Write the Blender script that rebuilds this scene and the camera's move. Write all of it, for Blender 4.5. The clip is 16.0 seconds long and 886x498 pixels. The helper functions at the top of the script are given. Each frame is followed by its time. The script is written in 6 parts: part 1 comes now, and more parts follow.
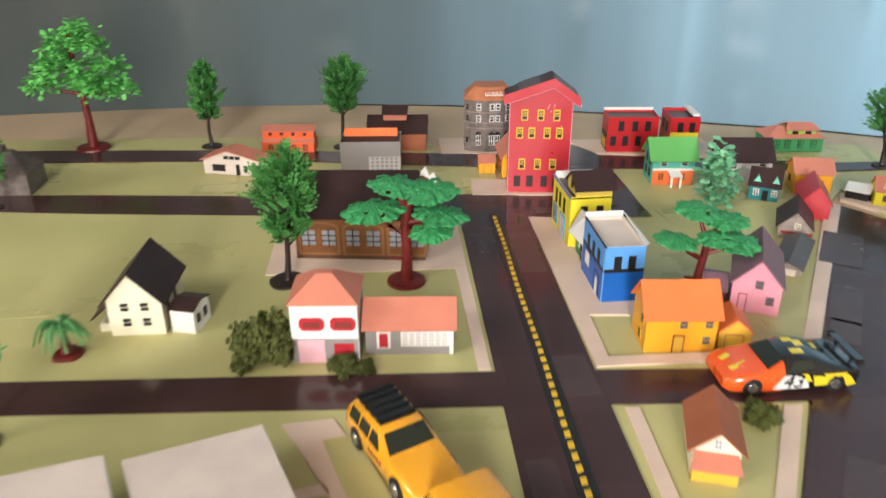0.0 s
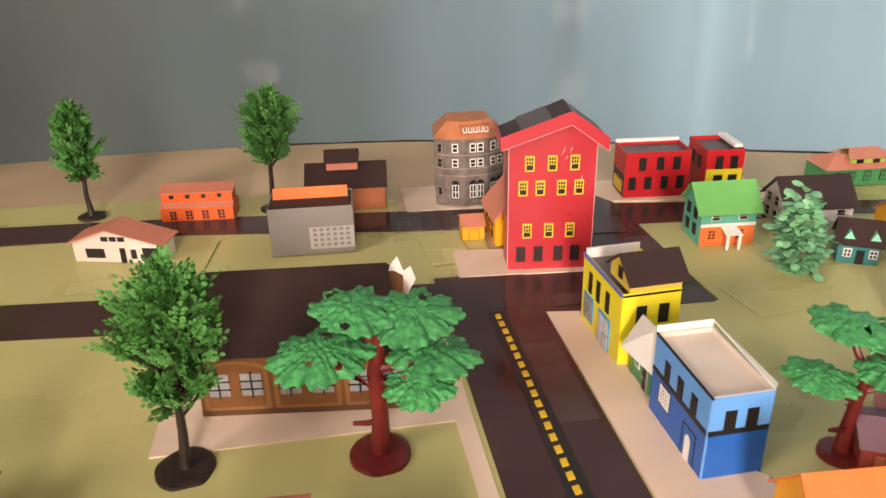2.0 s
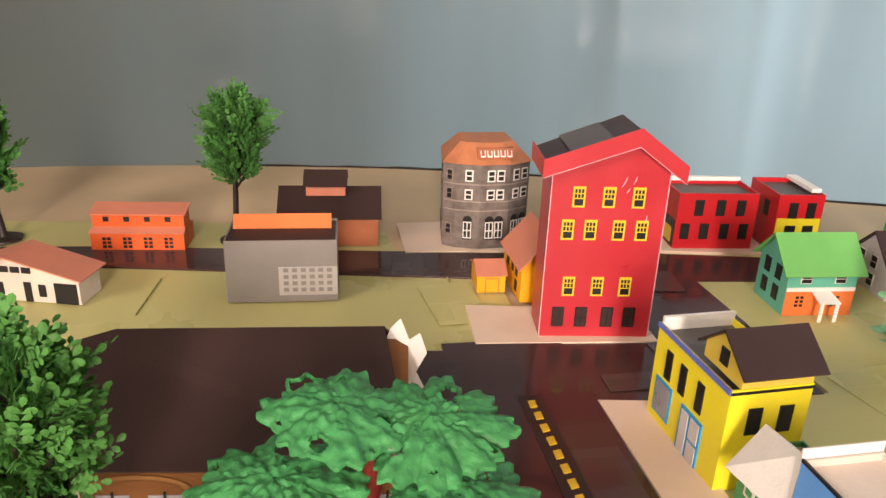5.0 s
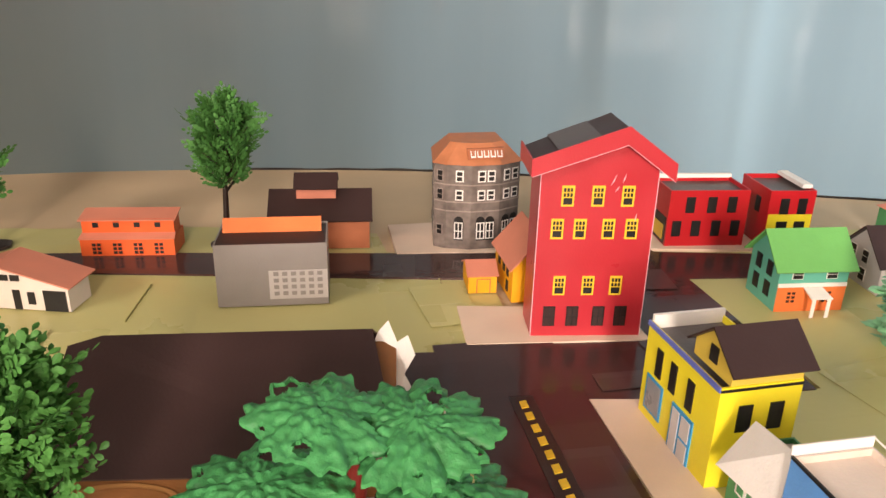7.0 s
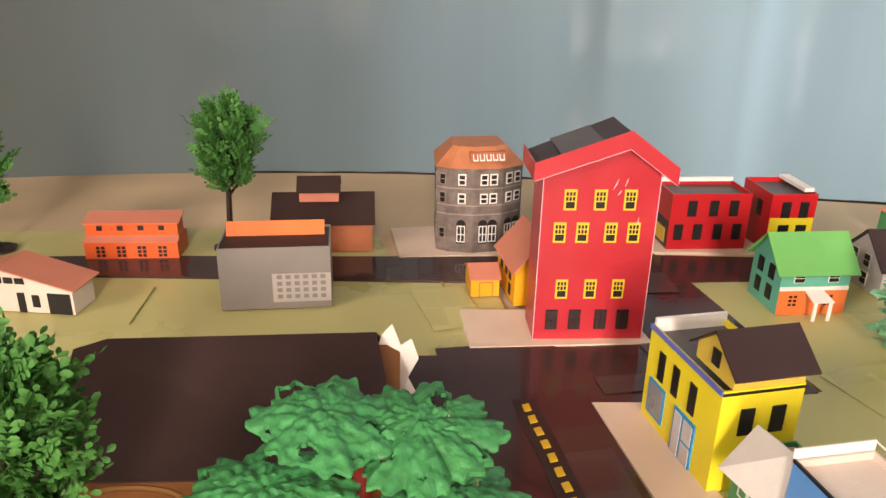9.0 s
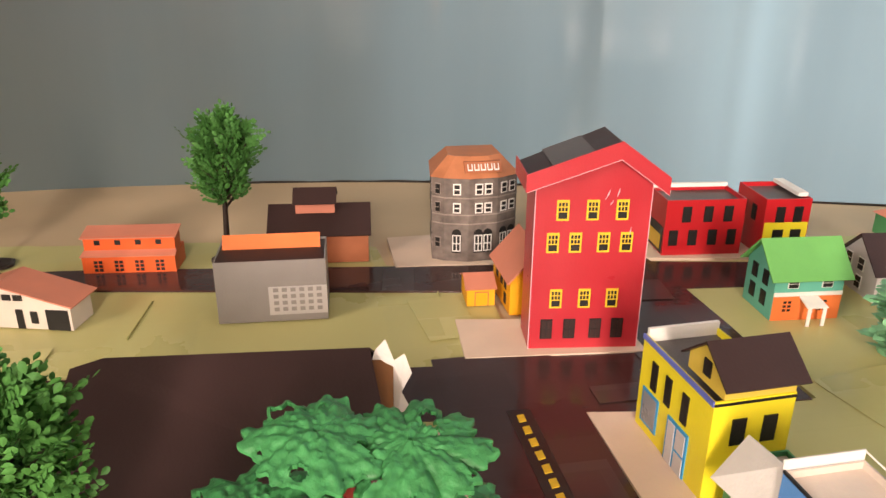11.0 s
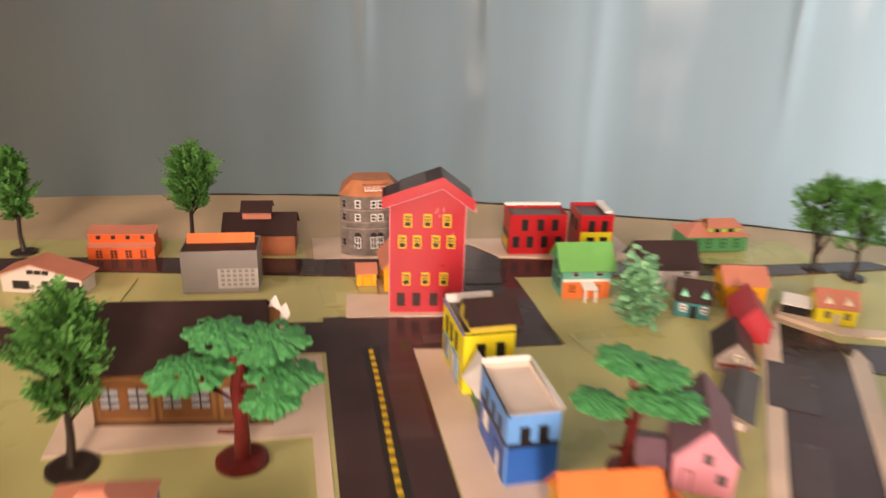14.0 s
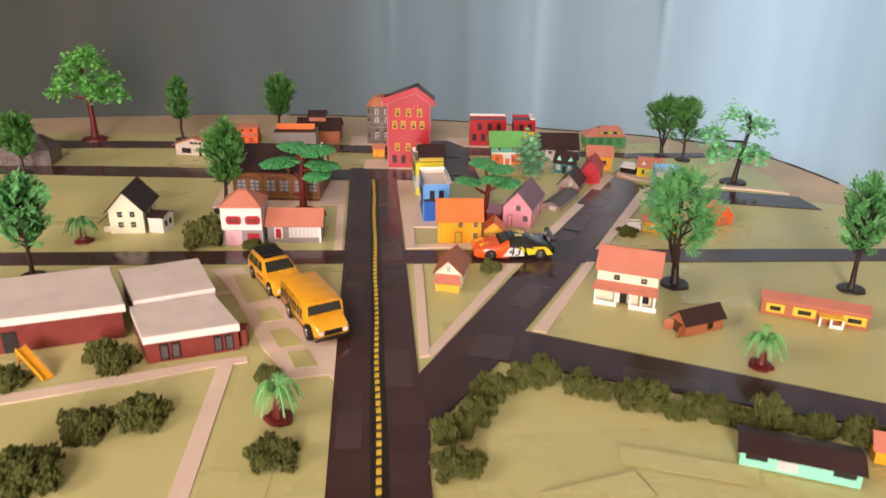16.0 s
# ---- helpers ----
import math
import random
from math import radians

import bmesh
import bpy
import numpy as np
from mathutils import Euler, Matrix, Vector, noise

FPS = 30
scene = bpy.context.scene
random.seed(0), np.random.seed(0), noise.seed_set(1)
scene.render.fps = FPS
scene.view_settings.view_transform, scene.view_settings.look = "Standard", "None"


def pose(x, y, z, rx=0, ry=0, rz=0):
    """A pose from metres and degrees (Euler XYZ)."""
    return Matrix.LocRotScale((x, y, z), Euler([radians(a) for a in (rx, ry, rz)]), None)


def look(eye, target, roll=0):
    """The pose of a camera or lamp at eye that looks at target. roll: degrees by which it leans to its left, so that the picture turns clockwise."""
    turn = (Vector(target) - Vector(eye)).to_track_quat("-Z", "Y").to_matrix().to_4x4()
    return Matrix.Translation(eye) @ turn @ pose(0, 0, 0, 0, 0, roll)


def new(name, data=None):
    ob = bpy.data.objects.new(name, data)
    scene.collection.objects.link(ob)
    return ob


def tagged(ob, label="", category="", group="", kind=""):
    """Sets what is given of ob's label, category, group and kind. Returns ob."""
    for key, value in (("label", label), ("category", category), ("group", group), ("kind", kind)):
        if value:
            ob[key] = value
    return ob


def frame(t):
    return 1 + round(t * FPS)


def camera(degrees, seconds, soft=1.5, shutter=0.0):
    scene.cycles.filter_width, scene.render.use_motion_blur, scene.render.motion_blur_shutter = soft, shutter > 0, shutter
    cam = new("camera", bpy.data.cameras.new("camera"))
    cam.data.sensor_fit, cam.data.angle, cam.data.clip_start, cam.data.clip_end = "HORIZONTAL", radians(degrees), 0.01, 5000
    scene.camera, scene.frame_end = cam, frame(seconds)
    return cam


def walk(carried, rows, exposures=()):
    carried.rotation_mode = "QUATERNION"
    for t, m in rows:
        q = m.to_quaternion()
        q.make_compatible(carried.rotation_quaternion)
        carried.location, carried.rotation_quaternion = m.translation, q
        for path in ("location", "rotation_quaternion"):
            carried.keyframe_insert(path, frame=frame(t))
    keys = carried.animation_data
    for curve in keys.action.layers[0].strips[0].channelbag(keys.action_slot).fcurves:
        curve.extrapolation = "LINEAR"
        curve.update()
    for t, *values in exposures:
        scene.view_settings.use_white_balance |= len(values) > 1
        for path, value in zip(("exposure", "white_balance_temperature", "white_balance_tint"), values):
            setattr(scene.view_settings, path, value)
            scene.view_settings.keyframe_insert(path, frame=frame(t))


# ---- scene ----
import collections

cam = camera(61.1, 16.0, 1.5, 0.5)
PATH = [
    (0, (-0.09, 0.037, 0.261), (0.039, 1.83, -0.615), -0.2),
    (0.5, (-0.093, 0.118, 0.237), (0.102, 1.931, -0.584), 1.2),
    (1, (-0.097, 0.175, 0.231), (0.127, 1.987, -0.586), 0.9),
    (1.5, (-0.095, 0.214, 0.235), (0.149, 2.016, -0.598), -0.9),
    (2, (-0.092, 0.25, 0.228), (0.179, 2.04, -0.623), -1.5),
    (2.5, (-0.097, 0.285, 0.211), (0.206, 2.079, -0.619), 0.2),
    (3, (-0.097, 0.327, 0.198), (0.244, 2.134, -0.588), 1.8),
    (3.5, (-0.094, 0.352, 0.187), (0.25, 2.173, -0.564), 2.4),
    (4, (-0.094, 0.364, 0.183), (0.245, 2.186, -0.57), 2.3),
    (6.5, (-0.088, 0.366, 0.182), (0.25, 2.189, -0.566), 1.4),
    (7, (-0.088, 0.366, 0.182), (0.252, 2.189, -0.567), 1.2),
    (7.5, (-0.089, 0.365, 0.181), (0.251, 2.19, -0.562), 1.2),
    (8, (-0.09, 0.365, 0.183), (0.248, 2.191, -0.559), 1.3),
    (8.5, (-0.089, 0.366, 0.182), (0.25, 2.192, -0.559), 1.3),
    (9, (-0.089, 0.365, 0.183), (0.248, 2.191, -0.56), 1.2),
    (9.5, (-0.087, 0.364, 0.185), (0.249, 2.192, -0.555), 1.0),
    (12, (-0.084, 0.364, 0.19), (0.248, 2.194, -0.544), 0.1),
    (12.5, (-0.081, 0.362, 0.191), (0.256, 2.195, -0.537), 0.2),
    (13, (-0.078, 0.359, 0.191), (0.266, 2.191, -0.535), 0.3),
    (13.5, (-0.067, 0.325, 0.203), (0.275, 2.159, -0.519), 0.7),
    (14, (-0.047, 0.174, 0.252), (0.325, 2.003, -0.466), 1.8),
    (14.5, (-0.033, -0.029, 0.281), (0.349, 1.801, -0.43), 1.8),
    (15, (-0.014, -0.17, 0.307), (0.291, 1.674, -0.406), 0.7),
    (15.2, (-0.018, -0.201, 0.305), (0.266, 1.647, -0.405), 1.1),
    (15.5, (-0.01, -0.237, 0.299), (0.211, 1.608, -0.44), 0.7),
    (16, (-0.001, -0.286, 0.288), (0.175, 1.551, -0.483), 0.8),
]
EXPOSURES = [(0.0, -0.10, 5850, 8), (0.5, -0.14, 6600, 14), (1.0, -0.15, 6650, 15), (1.5, -0.05, 6800, 16), (2.5, 0.05, 6900, 17), (13.0, 0.07, 7100, 18), (14.0, -0.13, 7650, 25), (14.5, -0.38, 7600, 25), (15.0, -0.41, 7200, 22), (16.0, -0.33, 6650, 23)]
walk(cam, [(t, look(eye, target, roll)) for t, eye, target, roll in PATH], EXPOSURES)

# ---- light: one large window in the side wall of the room, sky outside ----
world = bpy.data.worlds.new("sky")
scene.world = world
world.use_nodes = True
sky = world.node_tree.nodes.new("ShaderNodeTexSky")
sky.sky_type, sky.sun_disc = "NISHITA", False
sky.sun_elevation, sky.sun_rotation = radians(40), radians(100)
back = world.node_tree.nodes["Background"]
back.inputs[1].default_value = 0.1
world.node_tree.links.new(sky.outputs[0], back.inputs[0])


def window_light(name, w, h, watts, colour, m):
    lamp = bpy.data.lights.new(name, "AREA")
    lamp.shape, lamp.size, lamp.size_y, lamp.energy, lamp.color = "RECTANGLE", w, h, watts, colour
    ob = new(name, lamp)
    ob.matrix_world = m
    return ob


window_light("daylight", 0.55, 1.5, 160.0, (1.0, 0.90, 0.78), look((-0.5, -2.77, 0.9), (-0.3, 0.5, 0.5)))
window_light("daylight_side", 1.3, 0.55, 62.0, (1.0, 0.91, 0.80), look((-2.37, -0.9, 1.45), (-0.05, 0.5, 0.1)))
window_light("daylight_behind_sheet", 0.8, 1.35, 30.0, (0.92, 0.97, 1.0), look((1.37, 1.22, 0.50), (0.15, 0.98, 0.35)))


# ---- materials ----
def mat(name, colour, rough=0.55, vary=0.12, scale=60.0, bump=0.15, spec=0.4, metal=0.0, fine=900.0, coat=0.0, tint=None, random_tint=0.0):
    """A surface with grain at two scales: broad mottling and fine fibres."""
    m = bpy.data.materials.new(name)
    m.use_nodes = True
    nt = m.node_tree
    bs = nt.nodes["Principled BSDF"]
    tc = nt.nodes.new("ShaderNodeTexCoord")

    def noise_node(s, detail):
        n = nt.nodes.new("ShaderNodeTexNoise")
        n.inputs["Scale"].default_value, n.inputs["Detail"].default_value = s, detail
        nt.links.new(tc.outputs["Object"], n.inputs["Vector"])
        return n
    big, small = noise_node(scale, 3.0), noise_node(fine, 4.0)
    mix = nt.nodes.new("ShaderNodeMix")
    mix.data_type = "RGBA"
    lo = [c * (1 - vary) for c in colour] if tint is None else list(tint)
    hi = [min(1.0, c * (1 + vary)) for c in colour]
    mix.inputs["A"].default_value, mix.inputs["B"].default_value = (*lo, 1), (*hi, 1)
    ramp = nt.nodes.new("ShaderNodeMapRange")
    ramp.inputs["From Min"].default_value, ramp.inputs["From Max"].default_value = 0.3, 0.7
    nt.links.new(big.outputs["Fac"], ramp.inputs["Value"])
    nt.links.new(ramp.outputs["Result"], mix.inputs["Factor"])
    mul = nt.nodes.new("ShaderNodeMix")
    mul.data_type, mul.blend_type = "RGBA", "MULTIPLY"
    mul.inputs["Factor"].default_value = 0.5 * vary + 0.05
    nt.links.new(mix.outputs["Result"], mul.inputs["A"])
    nt.links.new(small.outputs["Color"], mul.inputs["B"])
    out = mul.outputs["Result"]
    if random_tint:
        info = nt.nodes.new("ShaderNodeObjectInfo")
        geo = nt.nodes.new("ShaderNodeNewGeometry")
        add = nt.nodes.new("ShaderNodeMath")
        nt.links.new(info.outputs["Random"], add.inputs[0])
        nt.links.new(geo.outputs["Random Per Island"], add.inputs[1])
        mr = nt.nodes.new("ShaderNodeMapRange")
        mr.inputs["From Max"].default_value = 2.0
        mr.inputs["To Min"].default_value, mr.inputs["To Max"].default_value = 1 - random_tint, 1 + random_tint
        nt.links.new(add.outputs[0], mr.inputs["Value"])
        hsv = nt.nodes.new("ShaderNodeHueSaturation")
        nt.links.new(mr.outputs["Result"], hsv.inputs["Value"])
        nt.links.new(out, hsv.inputs["Color"])
        out = hsv.outputs["Color"]
    nt.links.new(out, bs.inputs["Base Color"])
    rr = nt.nodes.new("ShaderNodeMapRange")
    rr.inputs["To Min"].default_value, rr.inputs["To Max"].default_value = max(0.02, rough - 0.12), min(1.0, rough + 0.12)
    nt.links.new(big.outputs["Fac"], rr.inputs["Value"])
    nt.links.new(rr.outputs["Result"], bs.inputs["Roughness"])
    bs.inputs["Metallic"].default_value = metal
    bs.inputs["Specular IOR Level"].default_value = spec
    bs.inputs["Coat Weight"].default_value = coat
    bs.inputs["Coat Roughness"].default_value = 0.12
    if bump:
        bp = nt.nodes.new("ShaderNodeBump")
        bp.inputs["Strength"].default_value, bp.inputs["Distance"].default_value = bump, 0.0008
        mixh = nt.nodes.new("ShaderNodeMath")
        mixh.operation = "ADD"
        nt.links.new(big.outputs["Fac"], mixh.inputs[0])
        nt.links.new(small.outputs["Fac"], mixh.inputs[1])
        nt.links.new(mixh.outputs[0], bp.inputs["Height"])
        nt.links.new(bp.outputs["Normal"], bs.inputs["Normal"])
    return m


def taped(name, colour, second, spread=7.0, rough=(0.1, 0.42)):
    """Card covered with overlapping strips of clear tape: gloss changes strip by strip, with wrinkles."""
    m = bpy.data.materials.new(name)
    m.use_nodes = True
    nt = m.node_tree
    bs = nt.nodes["Principled BSDF"]
    tc = nt.nodes.new("ShaderNodeTexCoord")
    brick = nt.nodes.new("ShaderNodeTexBrick")
    brick.inputs["Scale"].default_value = spread
    brick.inputs["Mortar Size"].default_value = 0.004
    brick.inputs["Color1"].default_value, brick.inputs["Color2"].default_value, brick.inputs["Mortar"].default_value = (0, 0, 0, 1), (1, 1, 1, 1), (0.5, 0.5, 0.5, 1)
    nt.links.new(tc.outputs["Object"], brick.inputs["Vector"])
    cloud = nt.nodes.new("ShaderNodeTexNoise")
    cloud.inputs["Scale"].default_value, cloud.inputs["Detail"].default_value = 26.0, 6.0
    nt.links.new(tc.outputs["Object"], cloud.inputs["Vector"])
    blend = nt.nodes.new("ShaderNodeMix")
    blend.inputs["Factor"].default_value = 0.55
    nt.links.new(brick.outputs["Color"], blend.inputs["A"])
    nt.links.new(cloud.outputs["Fac"], blend.inputs["B"])
    col = nt.nodes.new("ShaderNodeMix")
    col.data_type = "RGBA"
    col.inputs["A"].default_value, col.inputs["B"].default_value = (*colour, 1), (*second, 1)
    nt.links.new(blend.outputs["Result"], col.inputs["Factor"])
    nt.links.new(col.outputs["Result"], bs.inputs["Base Color"])
    rr = nt.nodes.new("ShaderNodeMapRange")
    rr.inputs["From Min"].default_value, rr.inputs["From Max"].default_value = 0.2, 0.8
    rr.inputs["To Min"].default_value, rr.inputs["To Max"].default_value = rough
    nt.links.new(blend.outputs["Result"], rr.inputs["Value"])
    nt.links.new(rr.outputs["Result"], bs.inputs["Roughness"])
    bs.inputs["Specular IOR Level"].default_value = 0.3
    wrinkle = nt.nodes.new("ShaderNodeTexNoise")
    wrinkle.inputs["Scale"].default_value, wrinkle.inputs["Detail"].default_value = 70.0, 3.0
    nt.links.new(tc.outputs["Object"], wrinkle.inputs["Vector"])
    bp = nt.nodes.new("ShaderNodeBump")
    bp.inputs["Strength"].default_value, bp.inputs["Distance"].default_value = 0.12, 0.002
    nt.links.new(wrinkle.outputs["Fac"], bp.inputs["Height"])
    nt.links.new(bp.outputs["Normal"], bs.inputs["Normal"])
    return m


M = {
    "lawn": taped("green_card", (0.455, 0.425, 0.175), (0.55, 0.51, 0.225), 5.0, (0.22, 0.52)),
    "road": taped("dark_road_card", (0.046, 0.0205, 0.0190), (0.072, 0.037, 0.035), 9.0, (0.05, 0.27)),
    "tape_road": taped("taped_road", (0.060, 0.034, 0.032), (0.086, 0.054, 0.052), 14.0, (0.08, 0.30)),
    "tape_lawn": taped("taped_lawn", (0.460, 0.430, 0.178), (0.555, 0.515, 0.228), 12.0, (0.15, 0.42)),
    "joint": mat("olive_joint", (0.36, 0.33, 0.12), 0.6, 0.3, 200),
    "path": mat("cream_path_card", (0.74, 0.57, 0.45), 0.5, 0.06, 30),
    "table": mat("kraft_board", (0.58, 0.43, 0.275), 0.6, 0.1, 9, 0.2),
    "line_base": mat("black_line_tape", (0.018, 0.014, 0.012), 0.35, 0.2, 80),
    "line": mat("yellow_line_paint", (0.75, 0.48, 0.03), 0.5, 0.1, 200),
    "white": mat("white_card", (0.80, 0.76, 0.72), 0.5, 0.05, 60),
    "dirty_white": mat("offwhite_card", (0.66, 0.56, 0.49), 0.55, 0.08, 40),
    "cream": mat("cream_card", (0.80, 0.73, 0.55), 0.5, 0.05, 60),
    "red": mat("red_card", (0.46, 0.026, 0.038), 0.32, 0.05, 40, 0.12, 0.5),
    "red2": mat("crimson_card", (0.50, 0.012, 0.018), 0.34, 0.06, 40, 0.12, 0.5),
    "black": mat("black_print", (0.012, 0.010, 0.010), 0.4, 0.2, 200),
    "yellow": mat("yellow_card", (0.80, 0.66, 0.03), 0.4, 0.05, 60),
    "amber": mat("amber_card", (0.80, 0.36, 0.015), 0.4, 0.07, 60),
    "gold": mat("golden_card", (0.66, 0.40, 0.04), 0.45, 0.08, 60),
    "winyellow": mat("yellow_print", (0.80, 0.52, 0.04), 0.4, 0.05, 60),
    "blue": mat("royal_blue_card", (0.012, 0.105, 0.42), 0.36, 0.08, 60),
    "skyblue": mat("sky_blue_card", (0.12, 0.34, 0.74), 0.36, 0.08, 60),
    "paleblue": mat("pale_blue_card", (0.20, 0.46, 0.72), 0.4, 0.08, 60),
    "trimblue": mat("blue_print", (0.02, 0.27, 0.55), 0.4, 0.06, 60),
    "violet": mat("violet_print", (0.12, 0.15, 0.48), 0.4, 0.06, 60),
    "orange": mat("orange_card", (0.80, 0.19, 0.05), 0.45, 0.06, 60),
    "salmon": mat("salmon_card", (0.57, 0.20, 0.130), 0.5, 0.07, 50),
    "vermilion": mat("vermilion_card", (0.66, 0.10, 0.02), 0.45, 0.07, 60),
    "terracotta": mat("terracotta_print", (0.46, 0.165, 0.075), 0.5, 0.15, 90),
    "rust": mat("rust_card", (0.40, 0.13, 0.06), 0.5, 0.12, 60),
    "brick": mat("brick_red_card", (0.22, 0.035, 0.026), 0.5, 0.12, 120),
    "darkroof": mat("dark_brown_card", (0.040, 0.020, 0.019), 0.42, 0.14, 30, 0.12, 0.32),
    "greyroof": mat("grey_print", (0.10, 0.085, 0.085), 0.42, 0.2, 50),
    "mauve": mat("mauve_card", (0.22, 0.12, 0.15), 0.5, 0.08, 60),
    "pink": mat("pink_card", (0.72, 0.29, 0.36), 0.45, 0.06, 60),
    "lightpink": mat("light_pink_card", (0.80, 0.46, 0.52), 0.45, 0.05, 60),
    "teal": mat("teal_card", (0.11, 0.42, 0.32), 0.42, 0.06, 60),
    "tealdark": mat("dark_teal_card", (0.03, 0.20, 0.21), 0.42, 0.08, 60),
    "mint": mat("mint_card", (0.24, 0.68, 0.50), 0.42, 0.06, 60),
    "green": mat("green_roof_card", (0.14, 0.42, 0.11), 0.45, 0.06, 60),
    "limewall": mat("lime_card", (0.34, 0.60, 0.10), 0.45, 0.06, 60),
    "greenwall": mat("green_wall_card", (0.06, 0.26, 0.10), 0.45, 0.08, 60),
    "brown": mat("brown_print", (0.17, 0.066, 0.020), 0.4, 0.15, 60),
    "lightbrown": mat("tan_print", (0.25, 0.115, 0.038), 0.4, 0.15, 60),
    "darkbrown": mat("dark_brown_print", (0.10, 0.045, 0.02), 0.4, 0.15, 60),
    "stone": mat("stone_print", (0.17, 0.135, 0.12), 0.42, 0.3, 160),
    "stonelight": mat("light_stone_print", (0.30, 0.24, 0.21), 0.45, 0.2, 160),
    "grey": mat("grey_card", (0.30, 0.27, 0.26), 0.4, 0.08, 40),
    "lightgrey": mat("light_grey_card", (0.55, 0.51, 0.50), 0.45, 0.06, 60),
    "glassgrey": mat("grey_window_print", (0.26, 0.255, 0.27), 0.3, 0.15, 120),
    "trunk": mat("red_brown_plastic", (0.13, 0.012, 0.010), 0.38, 0.2, 160, 0.3),
    "darktrunk": mat("dark_brown_plastic", (0.028, 0.016, 0.013), 0.4, 0.3, 200, 0.3),
    "leafdark": mat("dark_green_plastic", (0.064, 0.208, 0.045), 0.6, 0.18, 120, 0.2, 0.25, random_tint=0.22),
    "leaf": mat("green_plastic", (0.11, 0.37, 0.12), 0.6, 0.18, 120, 0.2, 0.25, random_tint=0.25),
    "leafpad": mat("leaf_green_plastic", (0.055, 0.29, 0.095), 0.45, 0.25, 260, 0.35, 0.35, random_tint=0.2),
    "leafbright": mat("light_green_plastic", (0.16, 0.52, 0.11), 0.7, 0.2, 120, 0.3, 0.4, random_tint=0.25),
    "leafmint": mat("mint_green_plastic", (0.21, 0.64, 0.27), 0.45, 0.2, 120, 0.3, 0.4, random_tint=0.2),
    "leafpale": mat("pale_mint_plastic", (0.20, 0.47, 0.25), 0.45, 0.2, 120, 0.3, 0.4, random_tint=0.2),
    "washedblue": mat("washed_blue_card", (0.23, 0.48, 0.74), 0.4, 0.08, 60),
    "mustard": mat("mustard_card", (0.62, 0.44, 0.07), 0.45, 0.08, 60),
    "palmleaf": mat("palm_green_plastic", (0.14, 0.40, 0.12), 0.42, 0.2, 120, 0.2, 0.4, random_tint=0.25),
    "bush": mat("dark_olive_foam", (0.125, 0.140, 0.040), 0.9, 0.35, 260, 0.6, 0.1, random_tint=0.3),
    "rubber": mat("black_rubber", (0.012, 0.012, 0.012), 0.6, 0.2, 300),
    "chrome": mat("grey_metal", (0.5, 0.5, 0.5), 0.25, 0.1, 300, 0, 0.5, 0.9),
    "carorange": mat("orange_car_paint", (0.80, 0.10, 0.01), 0.25, 0.05, 60, 0, 0.5, coat=0.8),
    "caryellow": mat("yellow_car_paint", (0.80, 0.36, 0.01), 0.28, 0.05, 60, 0, 0.5, coat=0.7),
    "carlemon": mat("lemon_car_paint", (0.80, 0.62, 0.02), 0.28, 0.05, 60, 0, 0.5, coat=0.7),
    "carblack": mat("black_car_paint", (0.012, 0.012, 0.012), 0.25, 0.1, 60, 0, 0.5, coat=0.7),
    "carwhite": mat("white_car_paint", (0.75, 0.75, 0.74), 0.28, 0.05, 60, 0, 0.5, coat=0.7),
    "carglass": mat("dark_window_plastic", (0.02, 0.024, 0.016), 0.12, 0.1, 60, 0, 0.6),
    "plaster": mat("room_plaster", (0.36, 0.32, 0.285), 0.8, 0.05, 3, 0.1),
    "woodfloor": mat("room_floor_wood", (0.20, 0.12, 0.07), 0.5, 0.2, 4, 0.1),
}


